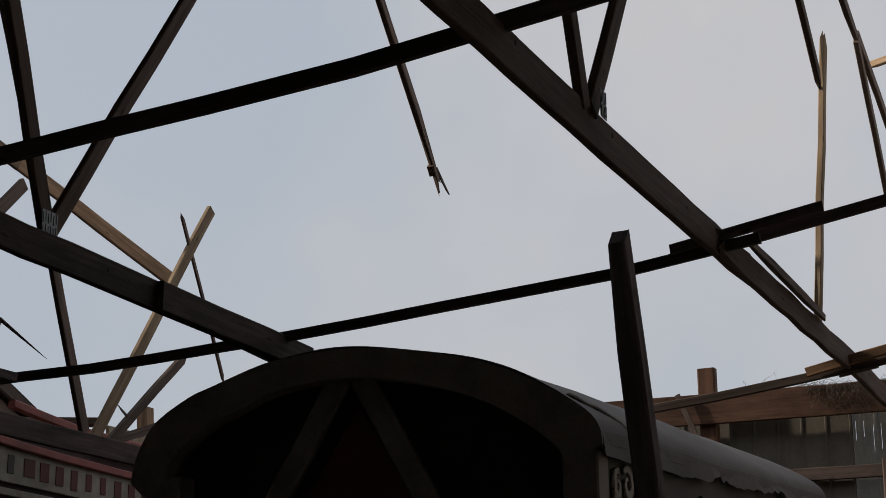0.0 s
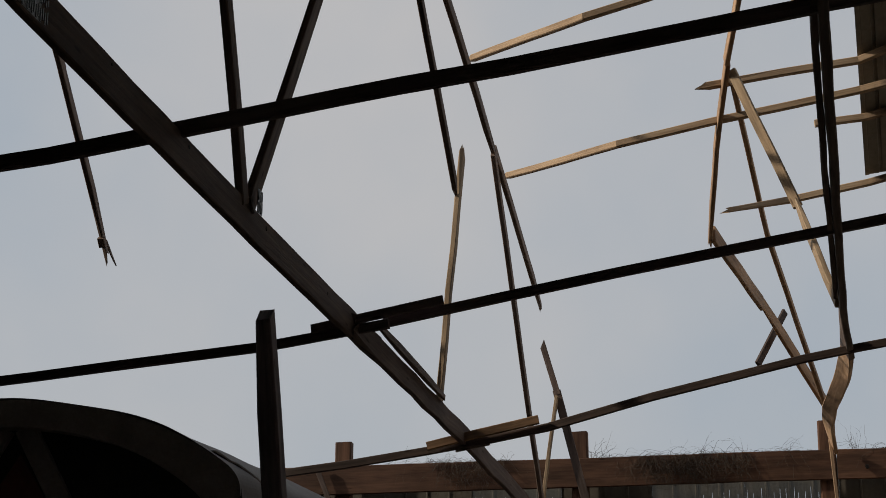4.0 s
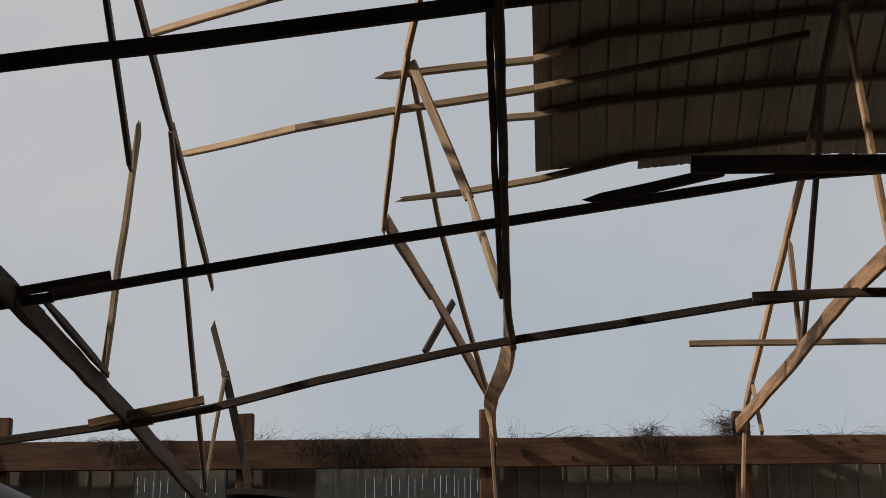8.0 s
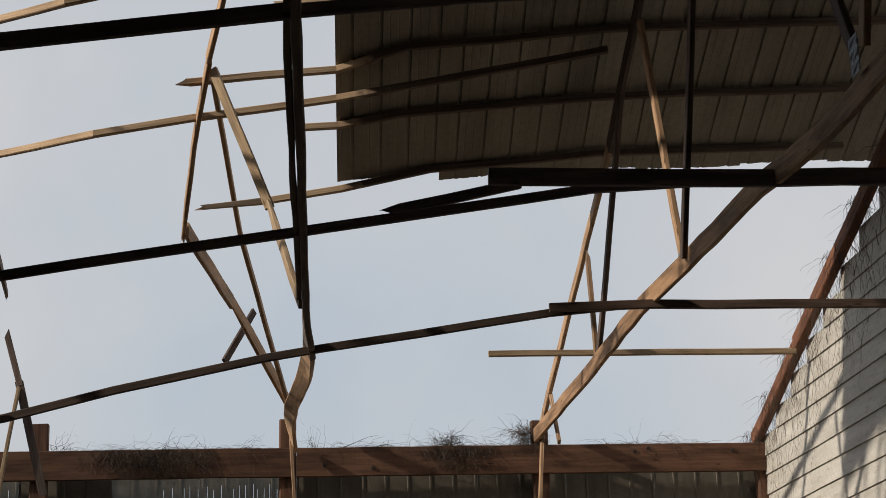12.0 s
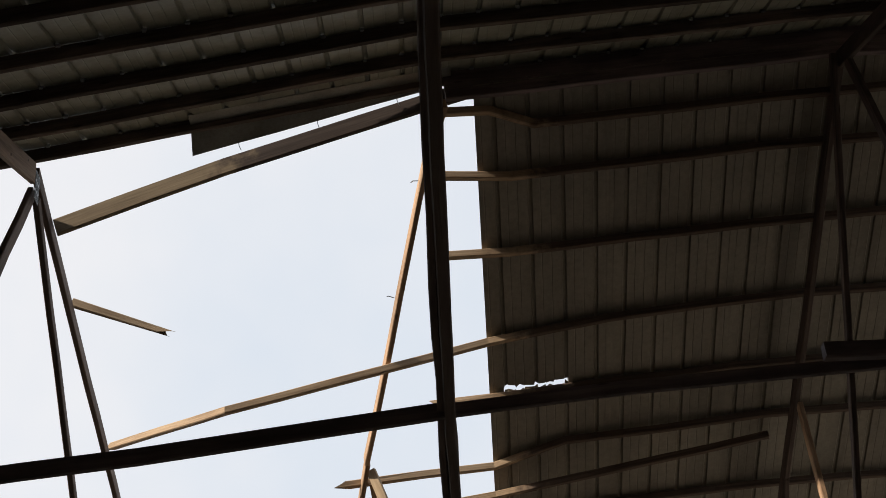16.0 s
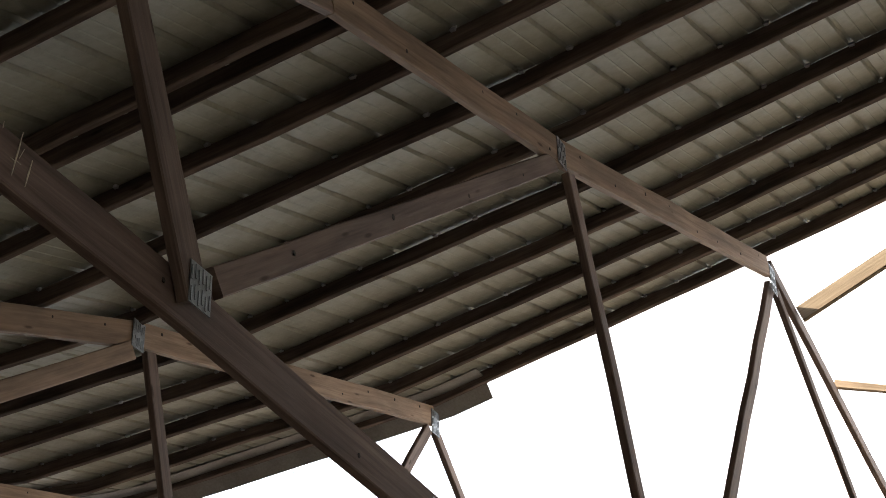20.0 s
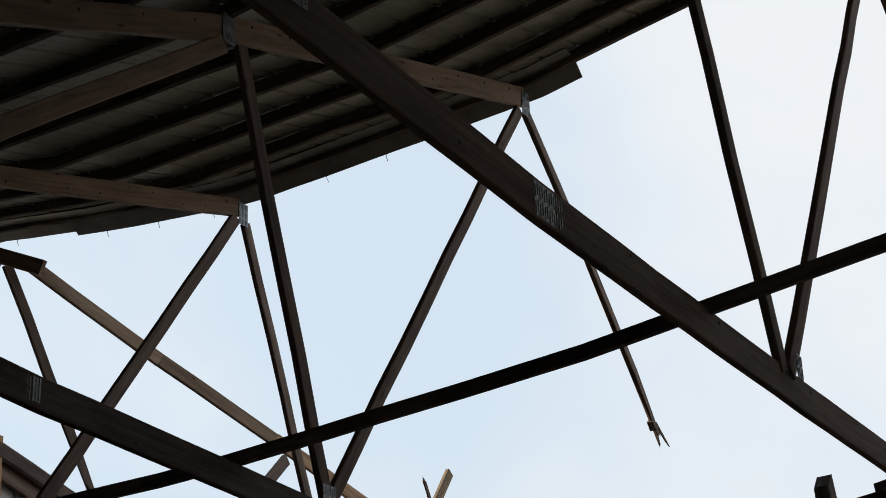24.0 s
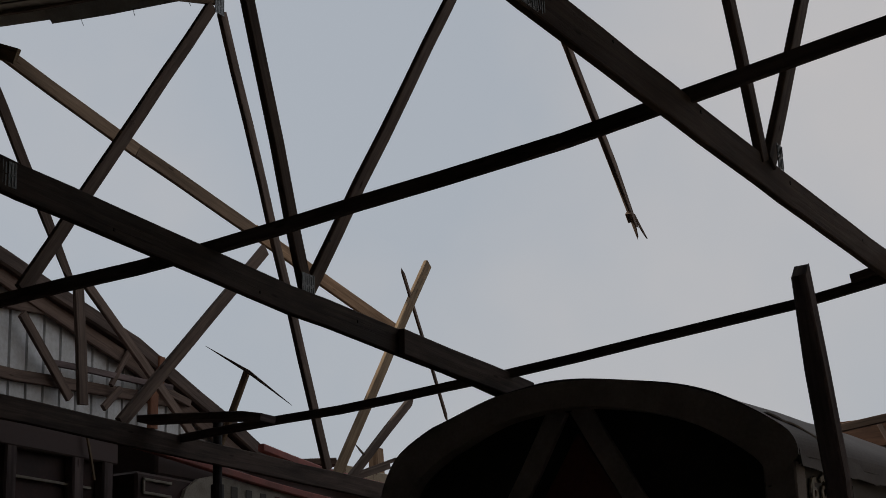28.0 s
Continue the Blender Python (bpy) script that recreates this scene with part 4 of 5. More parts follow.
run("lateral_brace", [(-7.18, 9.00, 3.66), (-5.86, 9.00, 3.70), (-4.66, 9.00, 3.76), (-2.85, 9.00, 3.91), (-2.14, 9.00, 4.01)], 0.032, 0.054, dark_timber, "dark rough-sawn lateral brace nailed across the trusses", "brace", "lateral braces", ends="cc")
run("lateral_brace", [(-2.57, 8.98, 3.99), (-1.83, 8.98, 4.12)], 0.03, 0.05, dark_timber, "short dark splice board on a lateral brace", "brace", "lateral braces", ends="cc")
run("lateral_brace", [(-2.18, 9.05, 4.03), (-1.47, 9.05, 4.15), (-0.36, 9.06, 4.33), (0.31, 9.06, 4.43), (1.05, 9.07, 4.55), (1.90, 9.07, 4.68), (2.95, 9.10, 4.76)], 0.032, 0.054, dark_timber, "dark rough-sawn lateral brace nailed across the trusses", "brace", "lateral braces", ends="cc")
run("lateral_brace", [(1.31, 9.02, 4.73), (2.89, 9.02, 4.73), (3.33, 9.02, 4.74), (5.10, 9.02, 4.74)], 0.038, 0.1, dark_timber, "thick dark lateral brace with a square sawn end", "brace", "lateral braces", ends="cc")
run("lateral_brace", [(0.84, 9.20, 4.60), (1.10, 9.20, 4.66), (1.52, 9.25, 4.77)], 0.03, 0.06, dark_timber, "snapped end of a lateral brace", "brace", "lateral braces", ends="sc")
run("lateral_brace", [(-3.65, 11.90, 3.71), (-3.12, 11.90, 3.77), (-2.54, 11.90, 3.84), (-1.67, 11.90, 3.98), (-0.94, 11.90, 4.17), (0.11, 11.93, 4.40), (0.50, 11.95, 4.47), (1.16, 12.00, 4.58), (2.14, 12.00, 4.73), (2.84, 12.00, 4.80)], 0.038, 0.056, shade_brown_timber, "thin grey lateral brace, bowed down towards the fallen trusses", "brace", "lateral braces", ends="cc")
run("lateral_brace", [(-2.51, 11.84, 3.87), (-2.17, 11.84, 3.94), (-1.72, 11.84, 4.03)], 0.038, 0.06, muted_tan_timber, "short splice board on a lateral brace", "brace", "lateral braces", ends="cc")
run("lateral_brace", [(-2.33, 11.95, 3.87), (-2.09, 11.95, 3.91)], 0.038, 0.06, timber, "short splice board on a lateral brace", "brace", "lateral braces", ends="cc")
run("lateral_brace", [(2.13, 11.95, 4.76), (2.87, 11.95, 4.78), (4.33, 11.95, 4.78), (5.10, 11.95, 4.78)], 0.038, 0.065, chord_timber, "thin grey lateral brace running to the end wall", "brace", "lateral braces", ends="cc")
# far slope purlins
# Sunlit ends and shaded covered lengths come from the timber colour.
run("purlin", [(0.15, 9.52, 8.075), (0.60, 9.62, 8.15), (0.90, 9.72, 8.11), (1.62, 9.72, 8.18), (2.49, 9.72, 8.27), (3.36, 9.72, 8.34), (4.23, 9.72, 8.38), (5.10, 9.72, 8.42)], 0.05, 0.055, edge_timber, "roof purlin with a splintered end, its open end coloured as sunlit", "purlin", "roof purlins", ends="cc")
run("purlin", [(0.30, 10.03, 7.91), (0.75, 10.10, 7.93), (1.62, 10.10, 8.02), (2.49, 10.10, 8.12), (3.36, 10.10, 8.18), (4.23, 10.10, 8.22), (5.10, 10.10, 8.26)], 0.05, 0.055, edge_timber, "roof purlin with a splintered end, its open end coloured as sunlit", "purlin", "roof purlins", ends="cc")
run("purlin", [(0.19, 10.66, 7.63), (0.75, 10.70, 7.68), (1.62, 10.70, 7.77), (2.49, 10.70, 7.86), (3.36, 10.70, 7.93), (4.23, 10.70, 7.97), (5.10, 10.70, 8.01)], 0.05, 0.055, edge_timber, "roof purlin with a splintered end, its open end coloured as sunlit", "purlin", "roof purlins", ends="cc")
run("purlin", [(-2.31, 12.67, 7.15), (-1.27, 11.25, 6.77), (-0.48, 11.30, 7.00), (0.60, 11.45, 7.35), (1.50, 11.35, 7.48), (2.22, 11.35, 7.56), (2.94, 11.35, 7.64), (3.66, 11.35, 7.67), (4.38, 11.35, 7.70), (5.10, 11.35, 7.73)], 0.05, 0.055, edge_timber, "long bent purlin, coloured as sunlit where the roof sheets are gone", "purlin", "roof purlins", ends="sc")
run("purlin", [(0.24, 11.93, 7.10), (0.75, 11.95, 7.15), (1.62, 11.95, 7.25), (2.49, 11.95, 7.34), (3.36, 11.95, 7.40), (4.23, 11.95, 7.44), (5.10, 11.95, 7.48)], 0.05, 0.055, edge_timber, "roof purlin with a splintered end, its open end coloured as sunlit", "purlin", "roof purlins", ends="sc")
run("purlin", [(-0.45, 12.53, 6.71), (0.66, 12.61, 6.86), (1.20, 12.45, 6.99), (1.98, 12.45, 7.07), (2.76, 12.45, 7.16), (3.54, 12.45, 7.20), (4.32, 12.45, 7.24), (5.10, 12.45, 7.27)], 0.05, 0.055, edge_timber, "roof purlin with a splintered end, its open end coloured as sunlit", "purlin", "roof purlins", ends="sc")
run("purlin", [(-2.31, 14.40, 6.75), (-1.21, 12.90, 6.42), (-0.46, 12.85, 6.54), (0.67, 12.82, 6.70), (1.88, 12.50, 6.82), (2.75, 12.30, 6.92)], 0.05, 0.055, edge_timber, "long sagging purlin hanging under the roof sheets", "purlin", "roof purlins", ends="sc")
run("purlin", [(0.32, 13.19, 6.59), (0.70, 13.21, 6.62), (1.20, 13.15, 6.70), (1.98, 13.15, 6.78), (2.76, 13.15, 6.86), (3.54, 13.15, 6.91), (4.32, 13.15, 6.94), (5.10, 13.15, 6.98)], 0.05, 0.055, edge_timber, "roof purlin with a splintered end, its open end coloured as sunlit", "purlin", "roof purlins", ends="cc")
run("purlin", [(-0.36, 13.70, 6.09), (0.11, 13.95, 6.22), (0.74, 13.92, 6.32), (1.50, 13.80, 6.46), (2.22, 13.80, 6.53), (2.94, 13.80, 6.61), (3.66, 13.80, 6.64), (4.38, 13.80, 6.67), (5.10, 13.80, 6.70)], 0.05, 0.055, edge_timber, "roof purlin with a splintered end, its open end coloured as sunlit", "purlin", "roof purlins", ends="sc")
run("purlin", [(2.18, 15.60, 5.29), (5.10, 15.60, 5.29)], 0.05, 0.055, pale_timber, "weathered purlin bridging to the end wall", "purlin", "roof purlins", ends="cc")
run("purlin", [(-2.31, 10.77, 7.41), (-1.71, 10.77, 7.18)], 0.045, 0.06, pale_timber, "broken purlin stub jutting from a top chord", "purlin", "roof purlins", ends="cs")
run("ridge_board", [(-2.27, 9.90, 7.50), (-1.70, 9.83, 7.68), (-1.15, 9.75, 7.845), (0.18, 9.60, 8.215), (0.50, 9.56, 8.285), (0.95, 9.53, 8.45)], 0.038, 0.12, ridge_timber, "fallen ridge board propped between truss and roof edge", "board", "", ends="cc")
# loose sticks
run("leaning_post", [(-2.29, 7.20, 3.63), (-2.21, 7.20, 2.66), (-2.18, 7.20, -0.02)], 0.09, 0.1, dark_timber, "dark square timber prop standing before the show wagon", "post", "", ends="pc")
stick = thing("broken_stick", (-8.06, 10.60, 3.93), "broken pale stick with a batten nailed across, on a trailer roof", "stick", "")
beam(stick, "upright", (-7.72, 10.60, 4.47), (-7.97, 10.60, 3.93), 0.035, 0.05, mat=pale_timber)
part("batten", sweep("batten", [(-8.10, 10.58, 4.72), (-7.69, 10.58, 4.46), (-7.29, 10.58, 4.15)], .02, .026, taper=(.1, .1)), timber, stick, "thin splintered batten")
run("loose_board", [(-7.14, 8.70, 3.75), (-6.33, 8.70, 3.67), (-6.18, 8.70, 3.64)], 0.16, 0.045, dark_timber, "dark board lying loose on the lateral brace", "board", "", ends="cc")
# nail heads, stains and bent nails left where purlins were pulled off
nail_row(truss_l, (-4.75, 9.42, 7.18), (-4.75, 6.13, 6.13), 9, 0.03)
nail_row(truss_l, (-4.75, 6.13, 6.13), (-4.85, 2.20, 4.52), 9, 0.03)
nail_row(truss_s, (-7.20, 9.50, 7.02), (-7.20, 6.94, 6.29), 9, 0.03)
nail_row(truss_r, (-2.31, 9.33, 7.57), (-2.31, 5.93, 6.26), 8, 0.03)
nail_row(truss_r, (-2.31, 5.93, 6.26), (-2.31, 3.89, 5.61), 6, 0.03)
nail_row(truss_r, (-2.31, 5.83, 6.15), (-2.31, 3.33, 4.15), 4, 0.015)
nail_row(truss_r, (-2.355, 1.60, 4.05), (-2.345, 9.00, 3.99), 7, 0.03)
nail_row(truss_c, (2.93, 13.28, 6.47), (2.93, 17.44, 4.91), 6, 0.02)
nail_row(truss_l, (-4.45, 2.20, 3.85), (-4.69, 7.70, 3.71), 6, 0.03)
nail(truss_a, (0.17, 9.76, 7.94), (0, -0.2, 0.9))
nail(truss_a, (0.12, 9.98, 7.84), (-0.9, 0, 0))
nail(truss_a, (-0.07, 10.87, 7.43), (-0.9, -0.1, 0.3))
nail(truss_r, (-2.31, 5.86, 6.26), (0, -0.8, 0.4))
nail(truss_r, (-2.31, 8.49, 7.28), (0, -0.6, 0.6))
nail(truss_l, (-4.75, 9.33, 7.19), (0.1, -0.6, 0.6))
nail(truss_l, (-4.75, 7.19, 4.13), (0.6, -0.4, 0.4))
# pale scratches on the near side of a bottom chord
scratch(truss_r, (-2.336, 2.191, 4.031), (-2.336, 2.200, 4.105))
scratch(truss_r, (-2.336, 2.228, 4.119), (-2.336, 2.230, 4.143))
scratch(truss_r, (-2.336, 2.269, 4.026), (-2.336, 2.285, 4.163))
scratch(truss_r, (-2.336, 2.337, 4.073), (-2.336, 2.354, 4.155))
scratch(truss_r, (-2.336, 2.397, 4.020), (-2.336, 2.405, 4.076))
scratch(truss_r, (-2.336, 2.483, 4.123), (-2.336, 2.486, 4.145))
scratch(truss_r, (-2.336, 2.534, 4.021), (-2.336, 2.554, 4.156))
scratch(truss_r, (-2.336, 2.541, 4.067), (-2.336, 2.558, 4.066))
scratch(truss_r, (-2.336, 2.552, 4.079), (-2.336, 2.565, 4.113))
scratch(truss_r, (-2.336, 2.584, 4.019), (-2.336, 2.597, 4.100))
scratch(truss_r, (-2.336, 2.525, 4.063), (-2.336, 2.541, 4.064))
# bolts through the header plank
bolt_hole((0.72, 17.28, 4.56))
bolt_hole((1.20, 17.28, 4.53))
bolt_hole((3.87, 17.28, 4.66))
bolt_hole((4.01, 17.28, 4.69))
bolt_hole((4.89, 17.28, 4.66))

# show wagon with an arched roof
wagon = thing("show_wagon", (-4.25, 9.0, 0.0), "dark arched-roof show wagon with grey trim", "wagon")
WX0, WX1, WY0, WY1 = -5.40, -2.96, 9.0, 14.3


ARCH = [(-5.50, 3.05), (-5.465, 3.19), (-5.37, 3.34), (-5.17, 3.46), (-5.04, 3.51), (-4.75, 3.61), (-4.50, 3.645), (-4.30, 3.655), (-4.08, 3.643), (-3.84, 3.607), (-3.60, 3.552), (-3.40, 3.484), (-3.27, 3.424), (-3.12, 3.34), (-2.98, 3.24), (-2.925, 3.16), (-2.915, 3.08)]


def arch(s):
    """The roof's outline from eave to eave, s from 0 to 1."""
    k = s * (len(ARCH) - 1)
    i = min(int(k), len(ARCH) - 2)
    p0, p1, p2, p3 = (ARCH[min(max(i + d, 0), len(ARCH) - 1)] for d in (-1, 0, 1, 2))
    f = k - i
    return tuple(0.5 * (2 * b + (c - a) * f + (2 * a - 5 * b + 4 * c - d) * f * f + (3 * b - a - 3 * c + d) * f ** 3) for a, b, c, d in zip(p0, p1, p2, p3))


def lift(y):
    """The wagon stands a little higher at its back."""
    return 0.042 * (y - 9.0)


bm = bmesh.new()
rows = []
for y in (WY0 - 0.12, WY0 + 0.05, WY0 + 0.3, WY0 + 0.8, WY0 + 1.5, WY0 + 2.2, WY0 + 3.0, WY0 + 4.0, WY0 + 5.4):
    row = []
    for i in range(61):
        x, z = arch(i / 60)
        row.append(bm.verts.new((x, y, z + lift(y) + 0.006 * math.sin(7 * x + 5 * y))))
    for i in range(60, -1, -1):
        x, z = arch(i / 60)
        row.append(bm.verts.new((x + (0.03 if x < -4.3 else -0.03) * (z < 3.4), y, z + lift(y) - (0.05 if z > 3.12 else 0.0))))
    rows.append(row)
for a, b in zip(rows, rows[1:]):
    for q in range(122):
        bm.faces.new((a[q], a[(q + 1) % 122], b[(q + 1) % 122], b[q]))
for a in (rows[0], rows[-1]):
    for i in range(60):
        bm.faces.new((a[i], a[i + 1], a[120 - i], a[121 - i]))
part("roof", bm, canvas_mat, wagon, "worn grey arched roof skin")
bm = bmesh.new()
ring = []
for depth in (WY0 - 0.128, WY0 - 0.02):
    outer = [bm.verts.new((arch(i / 60)[0], depth, arch(i / 60)[1] - 0.014)) for i in range(61)]
    inner = [bm.verts.new((-4.27 + (arch(i / 60)[0] + 4.27) * 0.872, depth, arch(i / 60)[1] - 0.165)) for i in range(61)]
    ring.append((outer, inner))
for i in range(60):
    (o0, n0), (o1, n1) = ring
    bm.faces.new((o0[i], o0[i + 1], n0[i + 1], n0[i]))
    bm.faces.new((o1[i + 1], o1[i], n1[i], n1[i + 1]))
    bm.faces.new((n0[i], n0[i + 1], n1[i + 1], n1[i]))
part("front_arch", bm, wagon_trim, wagon, "thick grey trim following the arch")
bm = bmesh.new()
edge = [(WX0 + 0.03, 0.6)] + [(-4.25 + (arch(i / 60)[0] + 4.25) * 0.95, arch(i / 60)[1] - 0.07) for i in range(61)] + [(WX1 - 0.03, 0.6)]
fr = [bm.verts.new((x, WY0 + 0.25, z)) for x, z in edge]
bk = [bm.verts.new((x, WY0 + 0.29, z)) for x, z in edge]
bm.faces.new(fr)
bm.faces.new(bk[::-1])
for i in range(len(edge)):
    j = (i + 1) % len(edge)
    bm.faces.new((fr[i], bk[i], bk[j], fr[j]))
bmesh.ops.recalc_face_normals(bm, faces=bm.faces)
part("front_panel", bm, black_paint, wagon, "black recessed front panel")
for sx in (WX0 + 0.08, WX1 - 0.08):
    part("corner_post", box_bm(sx - 0.09, sx + 0.09, WY0 - 0.085, WY0 + 0.08, 0.55, 3.06, 0.01), wagon_trim, wagon)
APEX = (-4.33, 3.53)
for dx in (-0.92, 0.88):
    top = (APEX[0] + 0.06 * (1 if dx > 0 else -1), WY0 + 0.10, APEX[1])
    part("gable_brace", sweep("gable_brace", [top, (APEX[0] + dx, WY0 + 0.10, 2.1)], 0.04, 0.125, up=(1, 0, 0.4)), wagon_trim, wagon, "sloping grey board of the front gable")
bm = bmesh.new()
tri = [(APEX[0], 3.40), (APEX[0] - 0.86, 2.1), (APEX[0] + 0.82, 2.1)]
fr = [bm.verts.new((x, WY0 + 0.20, z)) for x, z in tri]
bk = [bm.verts.new((x, WY0 + 0.24, z)) for x, z in tri]
bm.faces.new(fr)
bm.faces.new(bk[::-1])
for i in range(3):
    bm.faces.new((fr[i], bk[i], bk[(i + 1) % 3], fr[(i + 1) % 3]))
bmesh.ops.recalc_face_normals(bm, faces=bm.faces)
part("gable_panel", bm, oxblood, wagon, "dark oxblood triangular panel")
for x0, x1 in ((WX1 - 0.05, WX1), (WX0, WX0 + 0.05)):
    bm = box_bm(x0, x1, WY0 + 0.05, WY1, 0.6, 3.09)
    for v in bm.verts:
        if v.co.z > 2:
            v.co.z += lift(v.co.y)
    part("side_wall", bm, wagon_paint, wagon)
part("back_wall", box_bm(WX0, WX1, WY1 - 0.05, WY1 - 0.002, 0.6, 3.25), wagon_paint, wagon)
bm = bmesh.new()
rng = random.Random(21)
rows = []
for i in range(72):
    y = WY0 - 0.10 + i * (WY1 + 0.10 - WY0) / 71
    torn = rng.uniform(0.0, 0.008) if y < 10.9 else (0.02 + 0.05 * abs(math.sin(y * 4.1)) * abs(math.sin(y * 1.3 + 0.6))) * rng.uniform(0.6, 1.2)
    top, low = 3.115 + lift(y), 3.015 + lift(y) + torn + rng.uniform(-0.006, 0.006)
    out = WX1 + 0.045 + 0.008 * math.sin(y * 6)
    rows.append([bm.verts.new(c) for c in ((out, y, top), (out + 0.012, y, low), (out + 0.004, y, low), (out - 0.008, y, top))])
for a, b in zip(rows, rows[1:]):
    for q in range(4):
        bm.faces.new((a[q], a[(q + 1) % 4], b[(q + 1) % 4], b[q]))
bm.faces.new(rows[0][::-1])
bm.faces.new(rows[-1])
part("torn_skirt", bm, canvas_mat, wagon, "ragged torn edge of the roof skin")
part("roof_fold", sweep("roof_fold", [(-3.11, 8.98, 3.335), (-3.0, 9.2, 3.266), (-2.948, 9.34, 3.214), (-2.918, 9.42, 3.14)], 0.03, 0.012, step=0.06), wagon_trim, wagon, "pale crease in the roof skin")
part("floor_frame", box_bm(WX0, WX1, WY0, WY1, 0.48, 0.60), dark_timber, wagon)
for sx in (WX0 + 0.25, WX1 - 0.25):
    for sy in (WY0 + 0.7, WY1 - 0.8):
        bm = bmesh.new()
        bmesh.ops.create_cone(bm, cap_ends=True, segments=24, radius1=0.42, radius2=0.42, depth=0.09)
        bmesh.ops.transform(bm, matrix=pose(sx, sy, 0.42, 0, 90, 0), verts=bm.verts)
        wheel = part("wheel", bm, dark_timber, wagon)

# worn carved scroll on the wagon's side
def curl(cy, cz, r0, turns, start, way, thick):
    """A flat scroll of pale carved wood: a spiral that narrows towards its eye."""
    pts = []
    for k in range(15):
        f = k / 14
        a = start + way * turns * 2 * math.pi * f
        r = r0 * (1 - 0.72 * f)
        pts.append((WX1 + 0.012, cy + r * math.cos(a), cz + r * math.sin(a)))
    part("carved_scroll", sweep("carved_scroll", pts, thick, 0.018, up=(1, 0, 0), wave=0.001, step=0.2, taper=(0.7, 0.3)), cream, wagon, "worn pale carved scroll")


curl(9.20, 2.91, 0.075, 1.1, 1.2, 1, 0.045)
curl(9.37, 2.93, 0.085, 1.2, 2.4, -1, 0.045)
curl(9.52, 2.88, 0.080, 1.0, 1.9, -1, 0.040)
curl(9.30, 2.76, 0.085, 0.9, 0.4, 1, 0.040)
curl(9.47, 2.70, 0.070, 1.0, 3.0, -1, 0.036)
part("carved_scroll", sweep("carved_scroll", [(WX1 + 0.012, 9.16, 2.98), (WX1 + 0.012, 9.14, 2.80), (WX1 + 0.012, 9.18, 2.60)], 0.040, 0.018, up=(1, 0, 0), wave=0.002, step=0.05), cream, wagon, "worn pale carved scroll")
for y in (9.9, 10.8, 11.7, 12.6):
    part("side_batten", box_bm(WX1 + 0.002, WX1 + 0.022, y - 0.02, y + 0.02, 0.6, 3.02), wagon_paint, wagon)

# sign trailer behind the fallen trusses
TX = -7.95
trailer = thing("sign_trailer", (-8.9, 11.5, 0.0), "old show trailer with a red rail and cream sign board", "trailer")
part("body", box_bm(TX - 2.0, TX, 9.6, 16.0, 0.6, 3.62, 0.02), maroon, trailer)
part("roof", box_bm(TX - 2.0, TX - 0.06, 9.9, 16.0, 3.63, 3.925, 0.02), dark_timber, trailer)
part("top_rail", sweep("top_rail", [(TX + 0.04, 9.2, 3.815), (TX + 0.04, 10.25, 3.742), (TX + 0.04, 11.6, 3.66), (TX + 0.04, 13.6, 3.60)], 0.06, 0.055), red_trim, trailer, "faded red top rail")
part("top_rail", sweep("top_rail", [(TX + 0.04, 11.05, 3.965), (TX + 0.04, 11.85, 3.885), (TX + 0.03, 12.6, 3.87), (TX + 0.02, 14.6, 3.845)], 0.06, 0.06), red_trim, trailer, "faded red upper rail")
part("edge_board", sweep("edge_board", [(TX - 0.01, 11.0, 3.822), (TX - 0.01, 14.6, 3.79)], 0.05, 0.05), pale_timber, trailer, "pale bare board under the red rail")
part("edge_board", sweep("edge_board", [(TX + 0.01, 12.2, 3.775), (TX + 0.03, 14.6, 3.74)], 0.04, 0.022), pale_timber, trailer, "pale bare board under the red rail")
part("spotted_panel", box_bm(TX - 0.05, TX - 0.02, 12.35, 13.9, 3.89, 4.0, 0.006), spotted, trailer, "cream panel with rust spots")
bm = bmesh.new()
outline = [(10.08, 3.45), (10.12, 3.54), (10.27, 3.635), (10.46, 3.680), (10.7, 3.672), (15.2, 3.53), (15.2, 3.31)]
fr = [bm.verts.new((TX + 0.035, y, z)) for y, z in outline]
bk = [bm.verts.new((TX + 0.005, y, z)) for y, z in outline]
bm.faces.new(fr)
bm.faces.new(bk[::-1])
for i in range(7):
    bm.faces.new((fr[i], bk[i], bk[(i + 1) % 7], fr[(i + 1) % 7]))
bmesh.ops.recalc_face_normals(bm, faces=bm.faces)
part("sign_board", bm, cream, trailer, "cream sign board with worn dark lettering")
rng = random.Random(8)
for i in range(20):
    y = 10.66 + i * 0.19
    top = 3.625 - 0.030 * (y - 10.6)
    wide, tall = rng.uniform(0.07, 0.13), rng.uniform(0.12, 0.155)
    part("worn_letter", box_bm(TX + 0.036, TX + 0.041, y, y + wide, top - tall, top, 0.002), wagon_paint if i < 3 else oxblood, trailer)
part("trim_strip", sweep("trim_strip", [(TX + 0.02, 10.05, 3.385), (TX + 0.02, 15.2, 3.245)], 0.035, 0.05), cream, trailer, "chipped pale trim strip")
for y0, y1, z0, z1 in ((9.66, 9.98, 3.555, 3.575), (9.66, 9.68, 3.47, 3.575), (9.66, 9.98, 3.46, 3.48), (9.62, 9.95, 3.30, 3.33), (9.64, 10.0, 3.16, 3.18)):
    part("trim_strip", box_bm(TX + 0.002, TX + 0.02, y0, y1, z0, z1, 0.003), cream, trailer, "chipped pale trim strip")

# dark shed wagon at the edge of the view
shed = thing("shed_wagon", (-8.9, 8.2, 0.0), "dark timber shed wagon with a black opening", "wagon")
